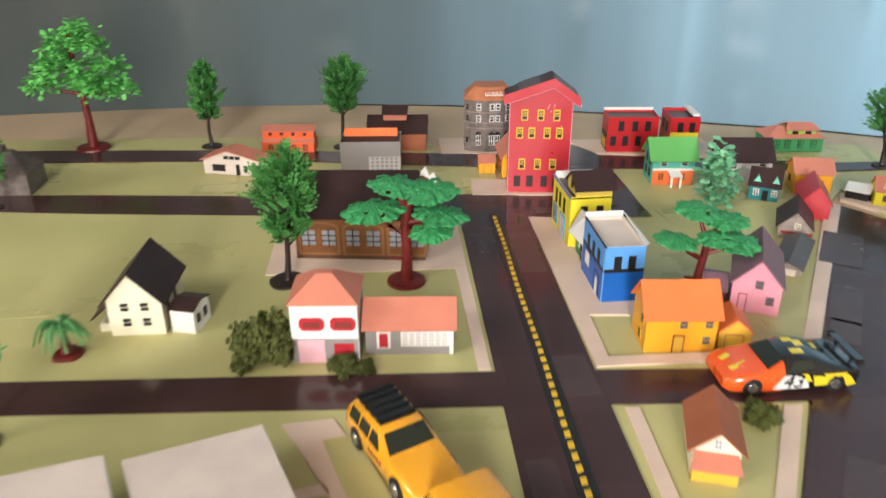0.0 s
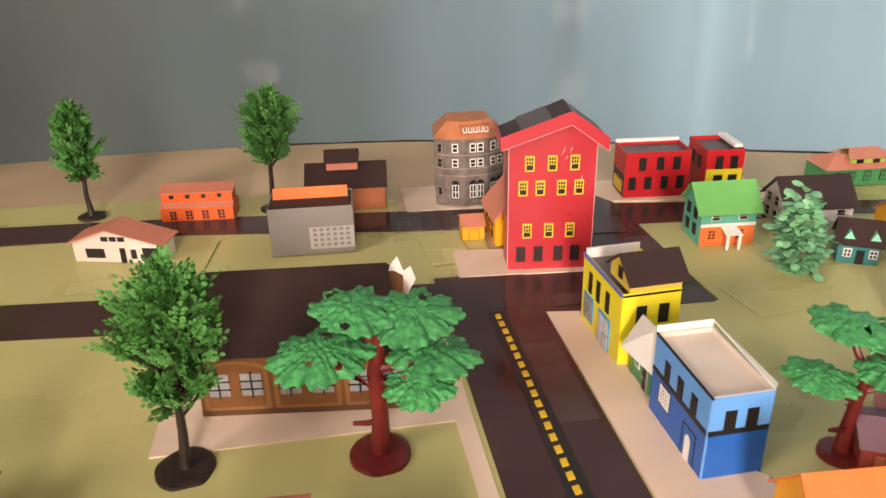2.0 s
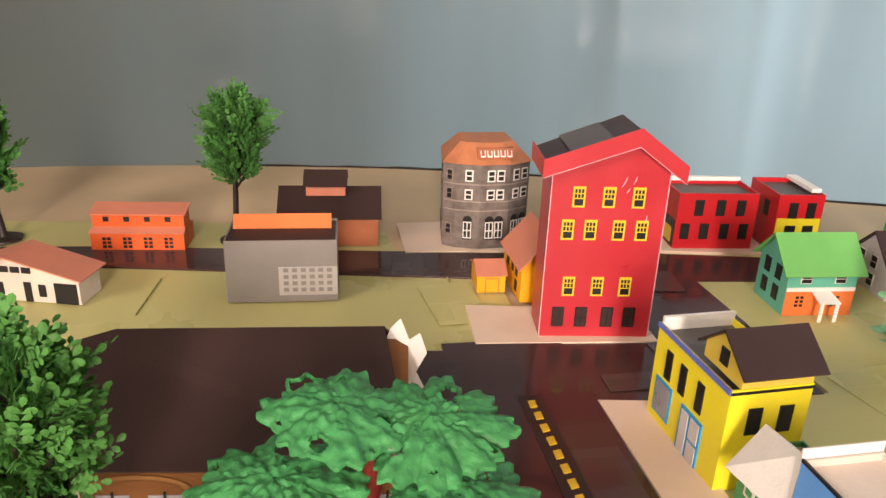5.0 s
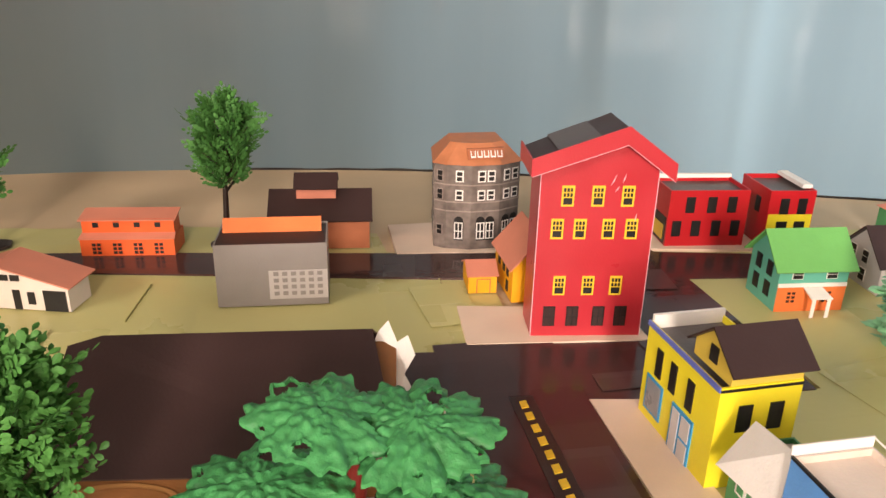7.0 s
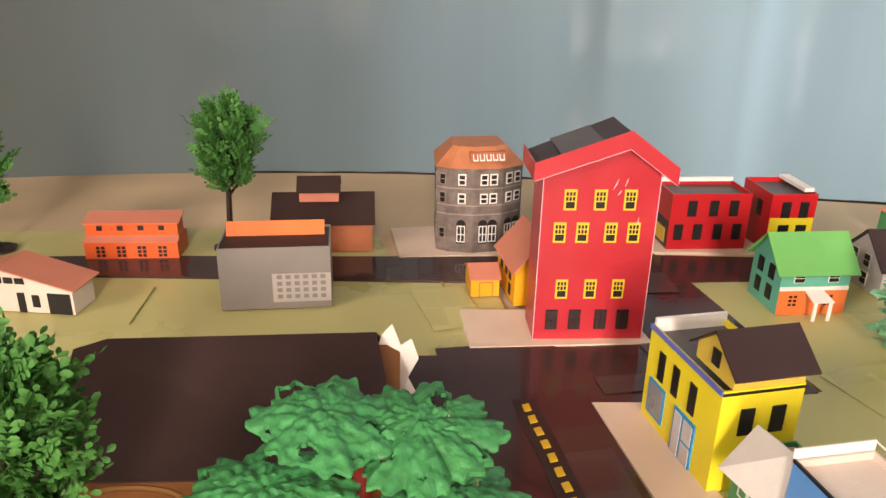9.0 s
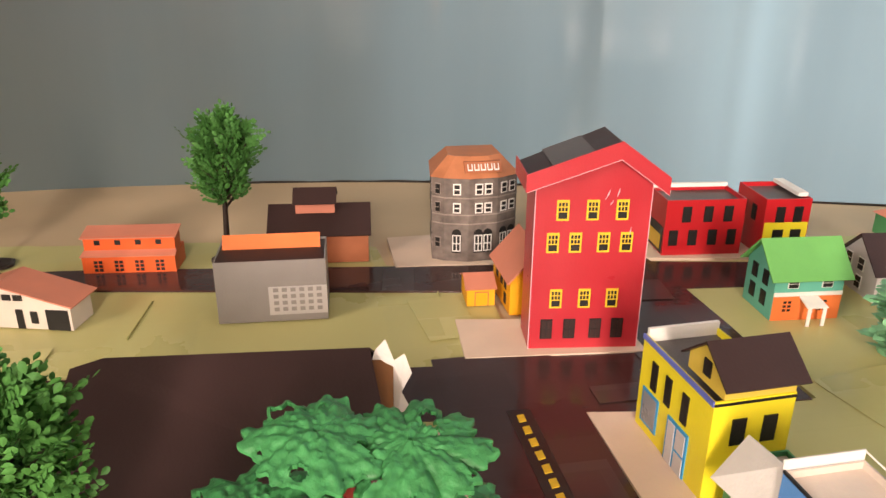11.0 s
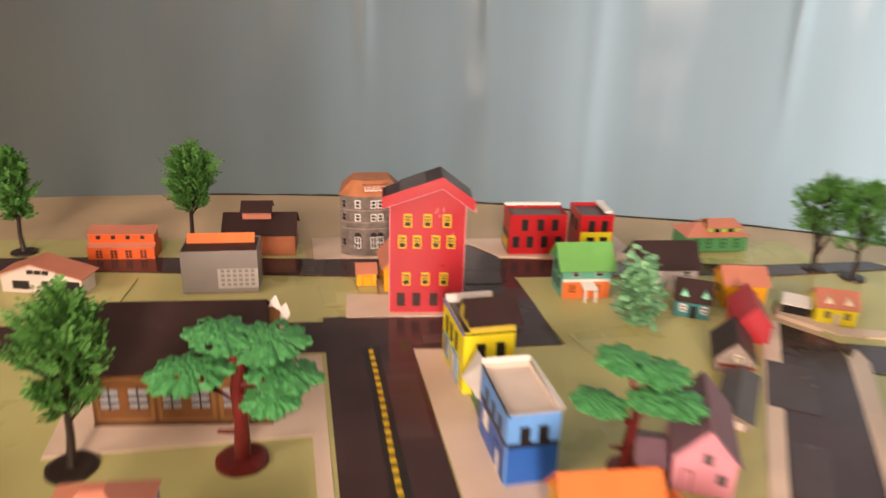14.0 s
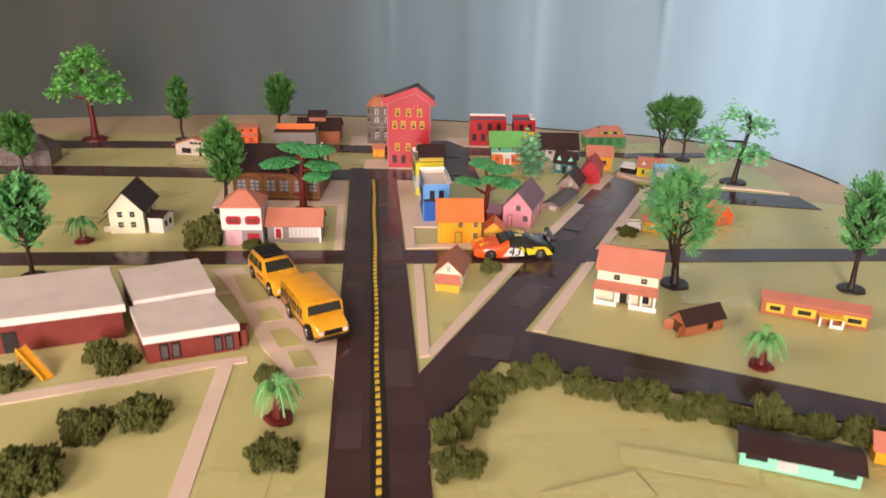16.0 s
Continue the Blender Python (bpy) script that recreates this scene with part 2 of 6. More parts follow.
# ---- mesh helpers ----
class Geo:
    """Collects vertices and faces of one mesh."""

    def __init__(self):
        self.v, self.f = [], []

    def add(self, verts, faces):
        n = len(self.v)
        self.v.extend(tuple(p) for p in verts)
        self.f.extend(tuple(i + n for i in f) for f in faces)
        return self

    def box(self, x0, x1, y0, y1, z0, z1):
        return self.add([(x0, y0, z0), (x1, y0, z0), (x1, y1, z0), (x0, y1, z0), (x0, y0, z1), (x1, y0, z1), (x1, y1, z1), (x0, y1, z1)],
                        [(3, 2, 1, 0), (4, 5, 6, 7), (0, 1, 5, 4), (1, 2, 6, 5), (2, 3, 7, 6), (3, 0, 4, 7)])

    def prism(self, poly, z0, z1):
        n = len(poly)
        if sum(poly[i][0] * poly[(i + 1) % n][1] - poly[(i + 1) % n][0] * poly[i][1] for i in range(n)) < 0:
            poly = poly[::-1]
        v = [(x, y, z0) for x, y in poly] + [(x, y, z1) for x, y in poly]
        return self.add(v, [tuple(range(n))[::-1], tuple(range(n, 2 * n))] + [(i, (i + 1) % n, n + (i + 1) % n, n + i) for i in range(n)])

    def sheet(self, quad, thick):
        """A slab under a polygon in space, given counter-clockwise as seen from outside."""
        q = [Vector(p) for p in quad]
        nrm = (q[1] - q[0]).cross(q[-1] - q[0]).normalized() * thick
        n = len(q)
        return self.add([p - nrm for p in q] + q, [tuple(range(n))[::-1], tuple(range(n, 2 * n))] + [(i, (i + 1) % n, n + (i + 1) % n, n + i) for i in range(n)])

    def tube(self, points, radii, sides=8):
        """A round limb through points."""
        pts = [Vector(p) for p in points]
        n0 = len(self.v)
        for i, p in enumerate(pts):
            d = (pts[min(i + 1, len(pts) - 1)] - pts[max(i - 1, 0)]).normalized()
            a = d.orthogonal().normalized()
            b = d.cross(a)
            for k in range(sides):
                w = 2 * math.pi * k / sides
                self.v.append(tuple(p + radii[i] * (math.cos(w) * a + math.sin(w) * b)))
        for i in range(len(pts) - 1):
            for k in range(sides):
                k2 = (k + 1) % sides
                self.f.append((n0 + i * sides + k, n0 + i * sides + k2, n0 + (i + 1) * sides + k2, n0 + (i + 1) * sides + k))
        self.f.append(tuple(n0 + k for k in range(sides))[::-1])
        e = n0 + (len(pts) - 1) * sides
        self.f.append(tuple(e + k for k in range(sides)))
        return self

    def mesh(self, name, material, smooth=False):
        me = bpy.data.meshes.new(name)
        me.from_pydata(self.v, [], self.f)
        me.materials.append(material)
        if smooth:
            me.polygons.foreach_set("use_smooth", [True] * len(me.polygons))
            me.set_sharp_from_angle(angle=0.75)
        me.update()
        return me


def part(name, geo, material, parent, label="", smooth=False):
    ob = new(name, geo.mesh(name, M[material] if isinstance(material, str) else material, smooth))
    ob.parent = parent
    if label:
        ob["label"] = label
    return ob


def thing(name, m, label, category, group="", kind=""):
    ob = new(name)
    ob.empty_display_size = 0.01
    ob.matrix_world = m
    return tagged(ob, label, category, group, kind)


def structure(name, geo, material, label, category):
    ob = new(name, geo.mesh(name, M[material]))
    return tagged(ob, label, category, kind="structure")


# ---- the table and what lies flat on it ----
tabletop = Geo().prism([(-1.15, -0.75), (0.72, -0.75), (0.72, 1.25), (-1.15, 1.25)], -0.03, -0.0026)
structure("ground", tabletop, "table", "beige kraft board covering the table top", "table top")


def flat(name, polys, z, material, label, category, low=-0.0024):
    g = Geo()
    for p in polys:
        g.prism(p, low, z)
    return structure(name, g, material, label, category)


LOW = -0.0024
# green sheets of the town, each a card of its own
lawns = [
    ("lawn_west", [(-0.62, 0.385), (-0.031, 0.385), (-0.0325, 0.655), (-0.62, 0.69)], "pale green card lawn with the brown school on it"),
    ("lawn_school", [(-0.62, -0.5), (-0.031, -0.5), (-0.031, 0.385), (-0.62, 0.385)], "pale green card lawn round the brick school"),
    ("lawn_middle", [(0.0265, 0.385), (0.18, 0.385), (0.31, 0.645), (0.36, 0.70), (0.30, 0.78), (0.128, 0.78), (0.135, 0.622), (0.0265, 0.628)], "pale green card lawn with the coloured houses"),
    ("lawn_triangle", [(0.0265, 0.372), (0.0255, 0.169), (0.140, 0.364)], "green card triangle between two roads"),
    ("lawn_east", [(0.1135, 0.229), (0.36, 0.102), (0.62, 0.008), (0.62, 0.352), (0.1955, 0.3615)], "pale green card lawn with the porch house"),
    ("lawn_north_east", [(0.2145, 0.385), (0.60, 0.365), (0.56, 0.50), (0.36, 0.62), (0.328, 0.593)], "pale green card lawn below the far road"),
    ("lawn_far_east", [(0.34, 0.57), (0.50, 0.535), (0.52, 0.62), (0.49, 0.735), (0.33, 0.75)], "pale green card lawn with two trees"),
    ("lawn_back", [(-0.72, 0.70), (-0.022, 0.675), (0.012, 0.69), (0.014, 0.765), (-0.01, 0.80), (-0.28, 0.885), (-0.72, 0.90)], "pale green card lawn at the back of the town"),
    ("lawn_back_middle", [(-0.30, 0.80), (-0.04, 0.795), (-0.045, 0.845), (-0.16, 0.872), (-0.30, 0.885)], "pale green card lawn below the orange block"),
    ("lawn_back_east", [(0.10, 0.79), (0.43, 0.735), (0.43, 0.80), (0.10, 0.825)], "pale green card lawn strip beyond the far road"),
    ("lawn_south_east", [(0.027, -0.5), (0.62, -0.5), (0.62, -0.03), (0.325, 0.083), (0.087, 0.186), (0.027, 0.105)], "pale green card field behind the hedge"),
]
for i, (n, p, lab) in enumerate(lawns):
    flat(n, [p], 0.0 - 0.00012 * i, "lawn", lab, "lawn")

roads = [
    ("road_main", [(-0.0325, -0.5), (0.0265, -0.5), (0.0265, 0.684), (-0.033, 0.684)], 0.0008, "dark brown taped card main road with a yellow line"),
    ("road_west", [(-0.64, 0.398), (-0.031, 0.3695), (-0.031, 0.4025), (-0.64, 0.427)], 0.0004, "dark brown card side road"),
    ("road_cross", [(0.026, 0.367), (0.21, 0.358), (0.60, 0.340), (0.60, 0.369), (0.215, 0.3895), (0.026, 0.3995)], 0.00035, "dark brown card side road under the racing car"),
    ("road_far_west", [(-0.64, 0.692), (-0.44, 0.677), (-0.358, 0.666), (-0.03, 0.632), (0.03, 0.632), (0.03, 0.677), (-0.026, 0.677), (-0.374, 0.711), (-0.64, 0.728)], 0.0005, "dark brown card road past the brown school"),
    ("road_diagonal", [(0.0255, 0.05), (0.030, 0.105), (0.087, 0.186), (0.1137, 0.2285), (0.1953, 0.359), (0.2150, 0.390), (0.320, 0.560), (0.333, 0.597), (0.307, 0.635), (0.188, 0.436), (0.138, 0.358), (0.0255, 0.169)], 0.0006, "dark brown taped card road running diagonally"),
    ("road_south_east", [(0.060, 0.150), (0.087, 0.1865), (0.325, 0.083), (0.60, -0.02), (0.60, 0.014), (0.35, 0.1065), (0.1137, 0.2287), (0.09, 0.22)], 0.0004, "dark brown card road along the hedge"),
    ("road_crossing", [(-0.032, 0.626), (0.132, 0.621), (0.133, 0.692), (0.132, 0.745), (0.129, 0.800), (0.109, 0.824), (0.072, 0.824), (0.066, 0.682), (-0.032, 0.682)], 0.0003, "dark brown taped card crossing beside the red tower"),
    ("road_far_back", [(-0.72, 0.820), (-0.442, 0.809), (-0.216, 0.798), (-0.001, 0.761), (0.132, 0.743), (0.30, 0.727), (0.356, 0.718), (0.490, 0.718), (0.473, 0.738), (0.363, 0.742), (0.124, 0.787), (0.007, 0.799), (-0.223, 0.830), (-0.457, 0.848), (-0.72, 0.858)], 0.00045, "dark brown card road at the back of the town"),
    ("road_far_east", [(0.330, 0.597), (0.330, 0.552), (0.414, 0.519), (0.514, 0.491), (0.511, 0.538), (0.435, 0.563)], 0.00035, "dark brown card road ending at the kraft board"),
]
for n, p, z, lab in roads:
    flat(n, [p], z, "road", lab, "road")

paths = [
    ("pavement_barn", [[(-0.186, 0.5365), (-0.036, 0.5365), (-0.036, 0.628), (-0.186, 0.632)]], 0.0009, "cream card forecourt under the brown school"),
    ("pavement_west", [[(-0.0428, 0.4045), (-0.0350, 0.4040), (-0.0360, 0.5365), (-0.0448, 0.5365)]], 0.0008, "cream card footpath beside the main road"),
    ("pavement_middle", [[(0.0285, 0.4025), (0.166, 0.4025), (0.187, 0.4360), (0.311, 0.632), (0.300, 0.638), (0.178, 0.440), (0.160, 0.412), (0.0380, 0.412), (0.0390, 0.462), (0.080, 0.458), (0.080, 0.474), (0.056, 0.50), (0.052, 0.56), (0.050, 0.624), (0.0268, 0.6275)]], 0.0009, "cream card footpath round the coloured houses"),
    ("pavement_triangle", [[(0.0340, 0.3630), (0.0420, 0.3630), (0.0365, 0.1960), (0.0285, 0.1940)], [(0.0370, 0.1935), (0.0440, 0.2020), (0.1330, 0.3580), (0.1220, 0.3580), (0.0370, 0.2060)]], 0.0008, "cream card footpath along two sides of the triangle"),
    ("pavement_east", [[(0.1205, 0.2290), (0.1310, 0.2245), (0.2085, 0.3580), (0.1990, 0.3590)]], 0.0008, "cream card footpath along the diagonal road"),
    ("pavement_north_east", [[(0.2170, 0.3905), (0.2270, 0.3900), (0.3370, 0.5660), (0.3410, 0.585), (0.3240, 0.5710)]], 0.0008, "cream card footpath along the diagonal road"),
    ("pavement_tower", [[(-0.016, 0.682), (0.076, 0.674), (0.076, 0.71), (-0.013, 0.724)]], 0.0012, "cream card plot under the red tower"),
    ("pavement_stone", [[(-0.036, 0.803), (0.055, 0.797), (0.055, 0.858), (-0.036, 0.856)]], 0.0009, "cream card plot under the grey stone block"),
    ("pavement_red_block", [[(0.130, 0.790), (0.26, 0.768), (0.26, 0.83), (0.110, 0.838), (0.110, 0.826)]], 0.0010, "cream card plot under the red blocks"),
    ("pavement_far_east", [[(0.318, 0.645), (0.345, 0.606), (0.47, 0.566), (0.505, 0.548), (0.505, 0.556), (0.47, 0.576), (0.352, 0.618), (0.325, 0.658)]], 0.0009, "cream card footpath along the far road"),
    ("pavement_school", [[(-0.260, 0.150), (-0.171, 0.174), (-0.120, 0.1905), (-0.096, 0.1960), (-0.098, 0.2035), (-0.125, 0.199), (-0.260, 0.162)],
                         [(-0.1170, 0.191), (-0.1058, 0.1945), (-0.1080, 0.0), (-0.1195, 0.0)]], 0.0007, "cream card footpaths in front of the brick school"),
]
for n, p, z, lab in paths:
    flat(n, p, z, "path", lab, "footpath")
flat("pavement_plaza", [[(-0.154, 0.363), (-0.126, 0.366), (-0.101, 0.314), (-0.08, 0.291), (-0.052, 0.222), (-0.03, 0.224), (-0.031, 0.163), (-0.037, 0.175), (-0.063, 0.171), (-0.088, 0.215), (-0.104, 0.258), (-0.124, 0.306), (-0.144, 0.346)], [(-0.147, 0.305), (-0.125, 0.31), (-0.128, 0.317), (-0.148, 0.312)]], 0.0006, "path", "cream card school yard with green squares", "school yard")
for k, poly in enumerate([[(-0.131, 0.348), (-0.114, 0.351), (-0.092, 0.297), (-0.111, 0.291)], [(-0.101, 0.277), (-0.088, 0.283), (-0.076, 0.26), (-0.093, 0.256)], [(-0.086, 0.241), (-0.072, 0.245), (-0.058, 0.218), (-0.075, 0.213)], [(-0.069, 0.207), (-0.054, 0.21), (-0.045, 0.187), (-0.061, 0.184)]]):
    flat("lawn_square_%d" % (k + 1), [poly], 0.0010, "lawn", "green card square in the school yard", "lawn")

# dark joints between the green sheets
for n, (x0, y0), (x1, y1), w in (("lawn_joint_1", (-0.185, 0.733), (-0.180, 0.778), 0.0005), ("lawn_joint_2", (-0.012, 0.690), (-0.016, 0.765), 0.0005)):
    d = (Vector((x1, y1)) - Vector((x0, y0))).normalized()
    nx, ny = -d.y * w / 2, d.x * w / 2
    structure(n, Geo().prism([(x0 - nx, y0 - ny), (x1 - nx, y1 - ny), (x1 + nx, y1 + ny), (x0 + nx, y0 + ny)], -0.001, 0.0002), "joint", "dark joint between two green card sheets", "joint")

# yellow dashed line on its black tape
line = structure("road_line", Geo().box(-0.0076, 0.0030, -0.40, 0.634, 0.0004, 0.0011), "line_base", "black tape strip with yellow dashes down the main road", "road marking")
dash_mesh = Geo().prism([(-0.0016, -0.0028), (0.0016, -0.0022), (0.0016, 0.0028), (-0.0016, 0.0022)], 0.0, 0.0004).mesh("dash", M["line"])
for k in range(119):
    d = new("dash", dash_mesh)
    d.parent = line
    d.matrix_world = pose(-0.0026 + 0.0004 * math.sin(k * 0.35), -0.39 + k * 0.00862, 0.0011, 0, 0, 1.5 * math.sin(k * 1.7))

# ---- the blue sheet that stands round the back of the table ----
curve = [(-1.10, 0.30), (-1.06, 0.70), (-0.92, 0.91), (-0.68, 0.99), (-0.44, 1.02), (-0.20, 1.025), (-0.02, 1.007), (0.13, 0.968), (0.225, 0.938), (0.29, 0.902), (0.437, 0.848), (0.541, 0.773), (0.594, 0.630), (0.607, 0.45), (0.612, 0.20)]


def along(points, n):
    """Evenly many points of a smooth curve through points."""
    out = []
    for i in range(len(points) - 1):
        p0, p1, p2, p3 = (Vector(points[min(max(j, 0), len(points) - 1)]) for j in (i - 1, i, i + 1, i + 2))
        for k in range(n):
            t = k / n
            out.append(0.5 * (2 * p1 + (p2 - p0) * t + (2 * p0 - 5 * p1 + 4 * p2 - p3) * t * t + (3 * p1 - p0 - 3 * p2 + p3) * t ** 3))
    out.append(Vector(points[-1]))
    return out


line2d = along(curve, 40)
creases = [(6.30, 0.045, 0.0036), (10.0, 0.045, 0.0055), (5.0, 0.07, 0.0012), (7.2, 0.05, 0.0010), (3.9, 0.08, 0.0015)]
sheet = Geo()
rows = 16
for j in range(rows + 1):
    z = -0.0026 + 0.95 * j / rows
    for i, p in enumerate(line2d):
        t = (line2d[min(i + 1, len(line2d) - 1)] - line2d[max(i - 1, 0)]).normalized()
        nrm = Vector((-t.y, t.x))
        s = i * 0.19 * 14 / 40
        fold = sum(a * math.exp(-((i / 40 - c) / b) ** 2) for c, b, a in creases) * min(1.0, max(0.0, (z - 0.12) / 0.12))
        w = (0.0040 * math.sin(s * 1.7) + 0.0024 * math.sin(s * 3.6 + 1.0) + 0.0035 * noise.noise((s * 1.3, z * 0.3, 2.0))) * (0.15 + 0.45 * j / rows)
        q = p + nrm * (w + fold)
        sheet.v.append((q.x, q.y, z))
m = len(line2d)
for j in range(rows):
    for i in range(m - 1):
        sheet.f.append((j * m + i, j * m + i + 1, (j + 1) * m + i + 1, (j + 1) * m + i))
blue_sheet = bpy.data.materials.new("blue_grey_plastic_sheet")
blue_sheet.use_nodes = True
nt = blue_sheet.node_tree
bs = nt.nodes["Principled BSDF"]
tc, mp = nt.nodes.new("ShaderNodeTexCoord"), nt.nodes.new("ShaderNodeMapping")
mp.inputs["Scale"].default_value = (11.0, 11.0, 0.7)
nz = nt.nodes.new("ShaderNodeTexNoise")
nz.inputs["Scale"].default_value, nz.inputs["Detail"].default_value = 1.0, 5.0
mx = nt.nodes.new("ShaderNodeMix")
mx.data_type = "RGBA"
mx.inputs["A"].default_value, mx.inputs["B"].default_value = (0.016, 0.016, 0.014, 1), (0.026, 0.026, 0.023, 1)
through_mix = nt.nodes.new("ShaderNodeMix")
through_mix.data_type = "RGBA"
through_mix.inputs["A"].default_value, through_mix.inputs["B"].default_value = (0.20, 0.30, 0.345, 1), (0.30, 0.42, 0.47, 1)
nt.links.new(tc.outputs["Object"], mp.inputs["Vector"])
nt.links.new(mp.outputs["Vector"], nz.inputs["Vector"])
nt.links.new(nz.outputs["Fac"], mx.inputs["Factor"])
nt.links.new(nz.outputs["Fac"], through_mix.inputs["Factor"])
nt.links.new(mx.outputs["Result"], bs.inputs["Base Color"])
bs.inputs["Roughness"].default_value = 0.15
bs.inputs["Specular IOR Level"].default_value = 0.19
streak_map = nt.nodes.new("ShaderNodeMapping")
streak_map.inputs["Scale"].default_value = (38.0, 38.0, 0.9)
streak = nt.nodes.new("ShaderNodeTexNoise")
streak.inputs["Scale"].default_value, streak.inputs["Detail"].default_value = 1.0, 4.0
streak_bump = nt.nodes.new("ShaderNodeBump")
streak_bump.inputs["Strength"].default_value, streak_bump.inputs["Distance"].default_value = 0.35, 0.002
nt.links.new(tc.outputs["Object"], streak_map.inputs["Vector"])
nt.links.new(streak_map.outputs["Vector"], streak.inputs["Vector"])
nt.links.new(streak.outputs["Fac"], streak_bump.inputs["Height"])
nt.links.new(streak_bump.outputs["Normal"], bs.inputs["Normal"])
lucent = nt.nodes.new("ShaderNodeBsdfTranslucent")
nt.links.new(through_mix.outputs["Result"], lucent.inputs["Color"])
both = nt.nodes.new("ShaderNodeAddShader")
nt.links.new(bs.outputs["BSDF"], both.inputs[0])
nt.links.new(lucent.outputs["BSDF"], both.inputs[1])
nt.links.new(both.outputs["Shader"], nt.nodes["Material Output"].inputs["Surface"])
M["sheet"] = blue_sheet
back_ob = new("backdrop", sheet.mesh("backdrop", blue_sheet, True))
tagged(back_ob, "blue-grey plastic sheet standing round the back of the table", "backdrop", kind="structure")

# dark tape along the foot of the sheet
tape = Geo()
run = [p for p in line2d if -0.15 < p.x < 0.60 and p.y > 0.55]
n = len(run)
for i, p in enumerate(run):
    t = (run[min(i + 1, n - 1)] - run[max(i - 1, 0)]).normalized()
    q = p - Vector((-t.y, t.x)) * 0.004
    h = -0.0010 + 0.0016 * noise.noise((i * 0.11, 3.0, 0.0))
    o = Vector((-t.y, t.x)) * 0.0012
    tape.v.extend([(q.x, q.y, -0.0026), (q.x, q.y, h), (q.x + o.x, q.y + o.y, h), (q.x + o.x, q.y + o.y, -0.0026)])
for i in range(n - 1):
    for k in range(3):
        tape.f.append((i * 4 + k, i * 4 + k + 1, i * 4 + k + 5, i * 4 + k + 4))
structure("trim", tape, "line_base", "dark strip along the foot of the blue sheet", "strip")

# strips of clear tape on the roads and lawns
for k, (x, y, w, d, turn, kind) in enumerate([
        (-0.037, 0.783, 0.019, 0.033, -8, "road"), (0.262, 0.545, 0.030, 0.062, -32, "road"), (0.218, 0.462, 0.020, 0.055, -32, "road"), (0.198, 0.428, 0.018, 0.030, -32, "road"), (0.130, 0.290, 0.022, 0.050, -33, "road"),
        (0.085, 0.205, 0.030, 0.035, -20, "road"), (0.012, 0.180, 0.020, 0.050, 0, "road"), (0.013, 0.395, 0.022, 0.040, 2, "road"), (-0.021, 0.300, 0.016, 0.050, 0, "road"), (0.090, 0.660, 0.040, 0.030, 4, "road"),
        (0.012, 0.560, 0.022, 0.070, 0, "road"), (0.200, 0.150, 0.060, 0.018, -24, "road"), (-0.021, 0.120, 0.016, 0.060, 0, "road"), (0.100, 0.745, 0.040, 0.028, -6, "road"), (0.060, 0.640, 0.050, 0.014, 0, "road"),
        (-0.018, 0.730, 0.030, 0.050, 6, "lawn"), (0.170, 0.620, 0.050, 0.040, 10, "lawn"), (-0.220, 0.080, 0.070, 0.020, 12, "lawn"), (-0.090, 0.060, 0.050, 0.030, -5, "lawn"), (0.180, 0.060, 0.080, 0.018, -20, "lawn"),
        (0.290, 0.270, 0.060, 0.020, -15, "lawn"), (-0.330, 0.500, 0.080, 0.022, 4, "lawn"), (-0.060, 0.440, 0.016, 0.060, 0, "lawn"), (-0.250, 0.720, 0.060, 0.020, -3, "lawn"), (0.120, 0.040, 0.060, 0.022, 14, "lawn")]):
    c, sn = math.cos(radians(turn)), math.sin(radians(turn))
    poly = [(x + c * a - sn * b, y + sn * a + c * b) for a, b in ((-w / 2, -d / 2), (w / 2, -d / 2), (w / 2, d / 2), (-w / 2, d / 2))]
    z = 0.00005 if kind == "lawn" else 0.0008
    structure("tape_%d" % (k + 1), Geo().prism(poly, z, z + 0.00018), "tape_" + kind, "flat strip of clear tape stuck on the %s card" % kind, "tape")

# ---- the room round the table ----
X0, X1, Y0, Y1, Z0, Z1 = -2.4, 1.4, -2.8, 1.7, -0.75, 1.9


def wall_with_window(name, axis, at, thick, a0, a1, b0, b1, c0, c1):
    """An upright wall with one opening (b0..b1 across, c0..c1 up)."""
    g = Geo()
    for u0, u1, v0, v1 in ((a0, b0, Z0, Z1), (b1, a1, Z0, Z1), (b0, b1, Z0, c0), (b0, b1, c1, Z1)):
        if axis == "x":
            g.box(at, at + thick, u0, u1, v0, v1)
        else:
            g.box(u0, u1, at, at + thick, v0, v1)
    structure(name, g, "plaster", "plain plastered room wall with a window opening", "wall")


structure("floor", Geo().box(X0 - 0.1, X1 + 0.1, Y0 - 0.1, Y1 + 0.1, Z0 - 0.05, Z0), "woodfloor", "dark wooden room floor under the table", "floor")
structure("ceiling", Geo().box(X0 - 0.1, X1 + 0.1, Y0 - 0.1, Y1 + 0.1, Z1, Z1 + 0.05), "plaster", "plain pale room ceiling", "ceiling")
structure("wall_north", Geo().box(X0, X1, Y1, Y1 + 0.1, Z0, Z1), "woodfloor", "plain dark wood-panelled room wall", "wall")
wall_with_window("wall_west", "x", X0 - 0.1, 0.1, Y0 - 0.1, Y1 + 0.1, -1.6, -0.2, 1.12, 1.78)
wall_with_window("wall_east", "x", X1, 0.1, Y0 - 0.1, Y1 + 0.1, 0.8, 1.65, -0.2, 1.2)
wall_with_window("wall_south", "y", Y0 - 0.1, 0.1, X0, X1, -0.8, -0.2, 0.12, 1.68)


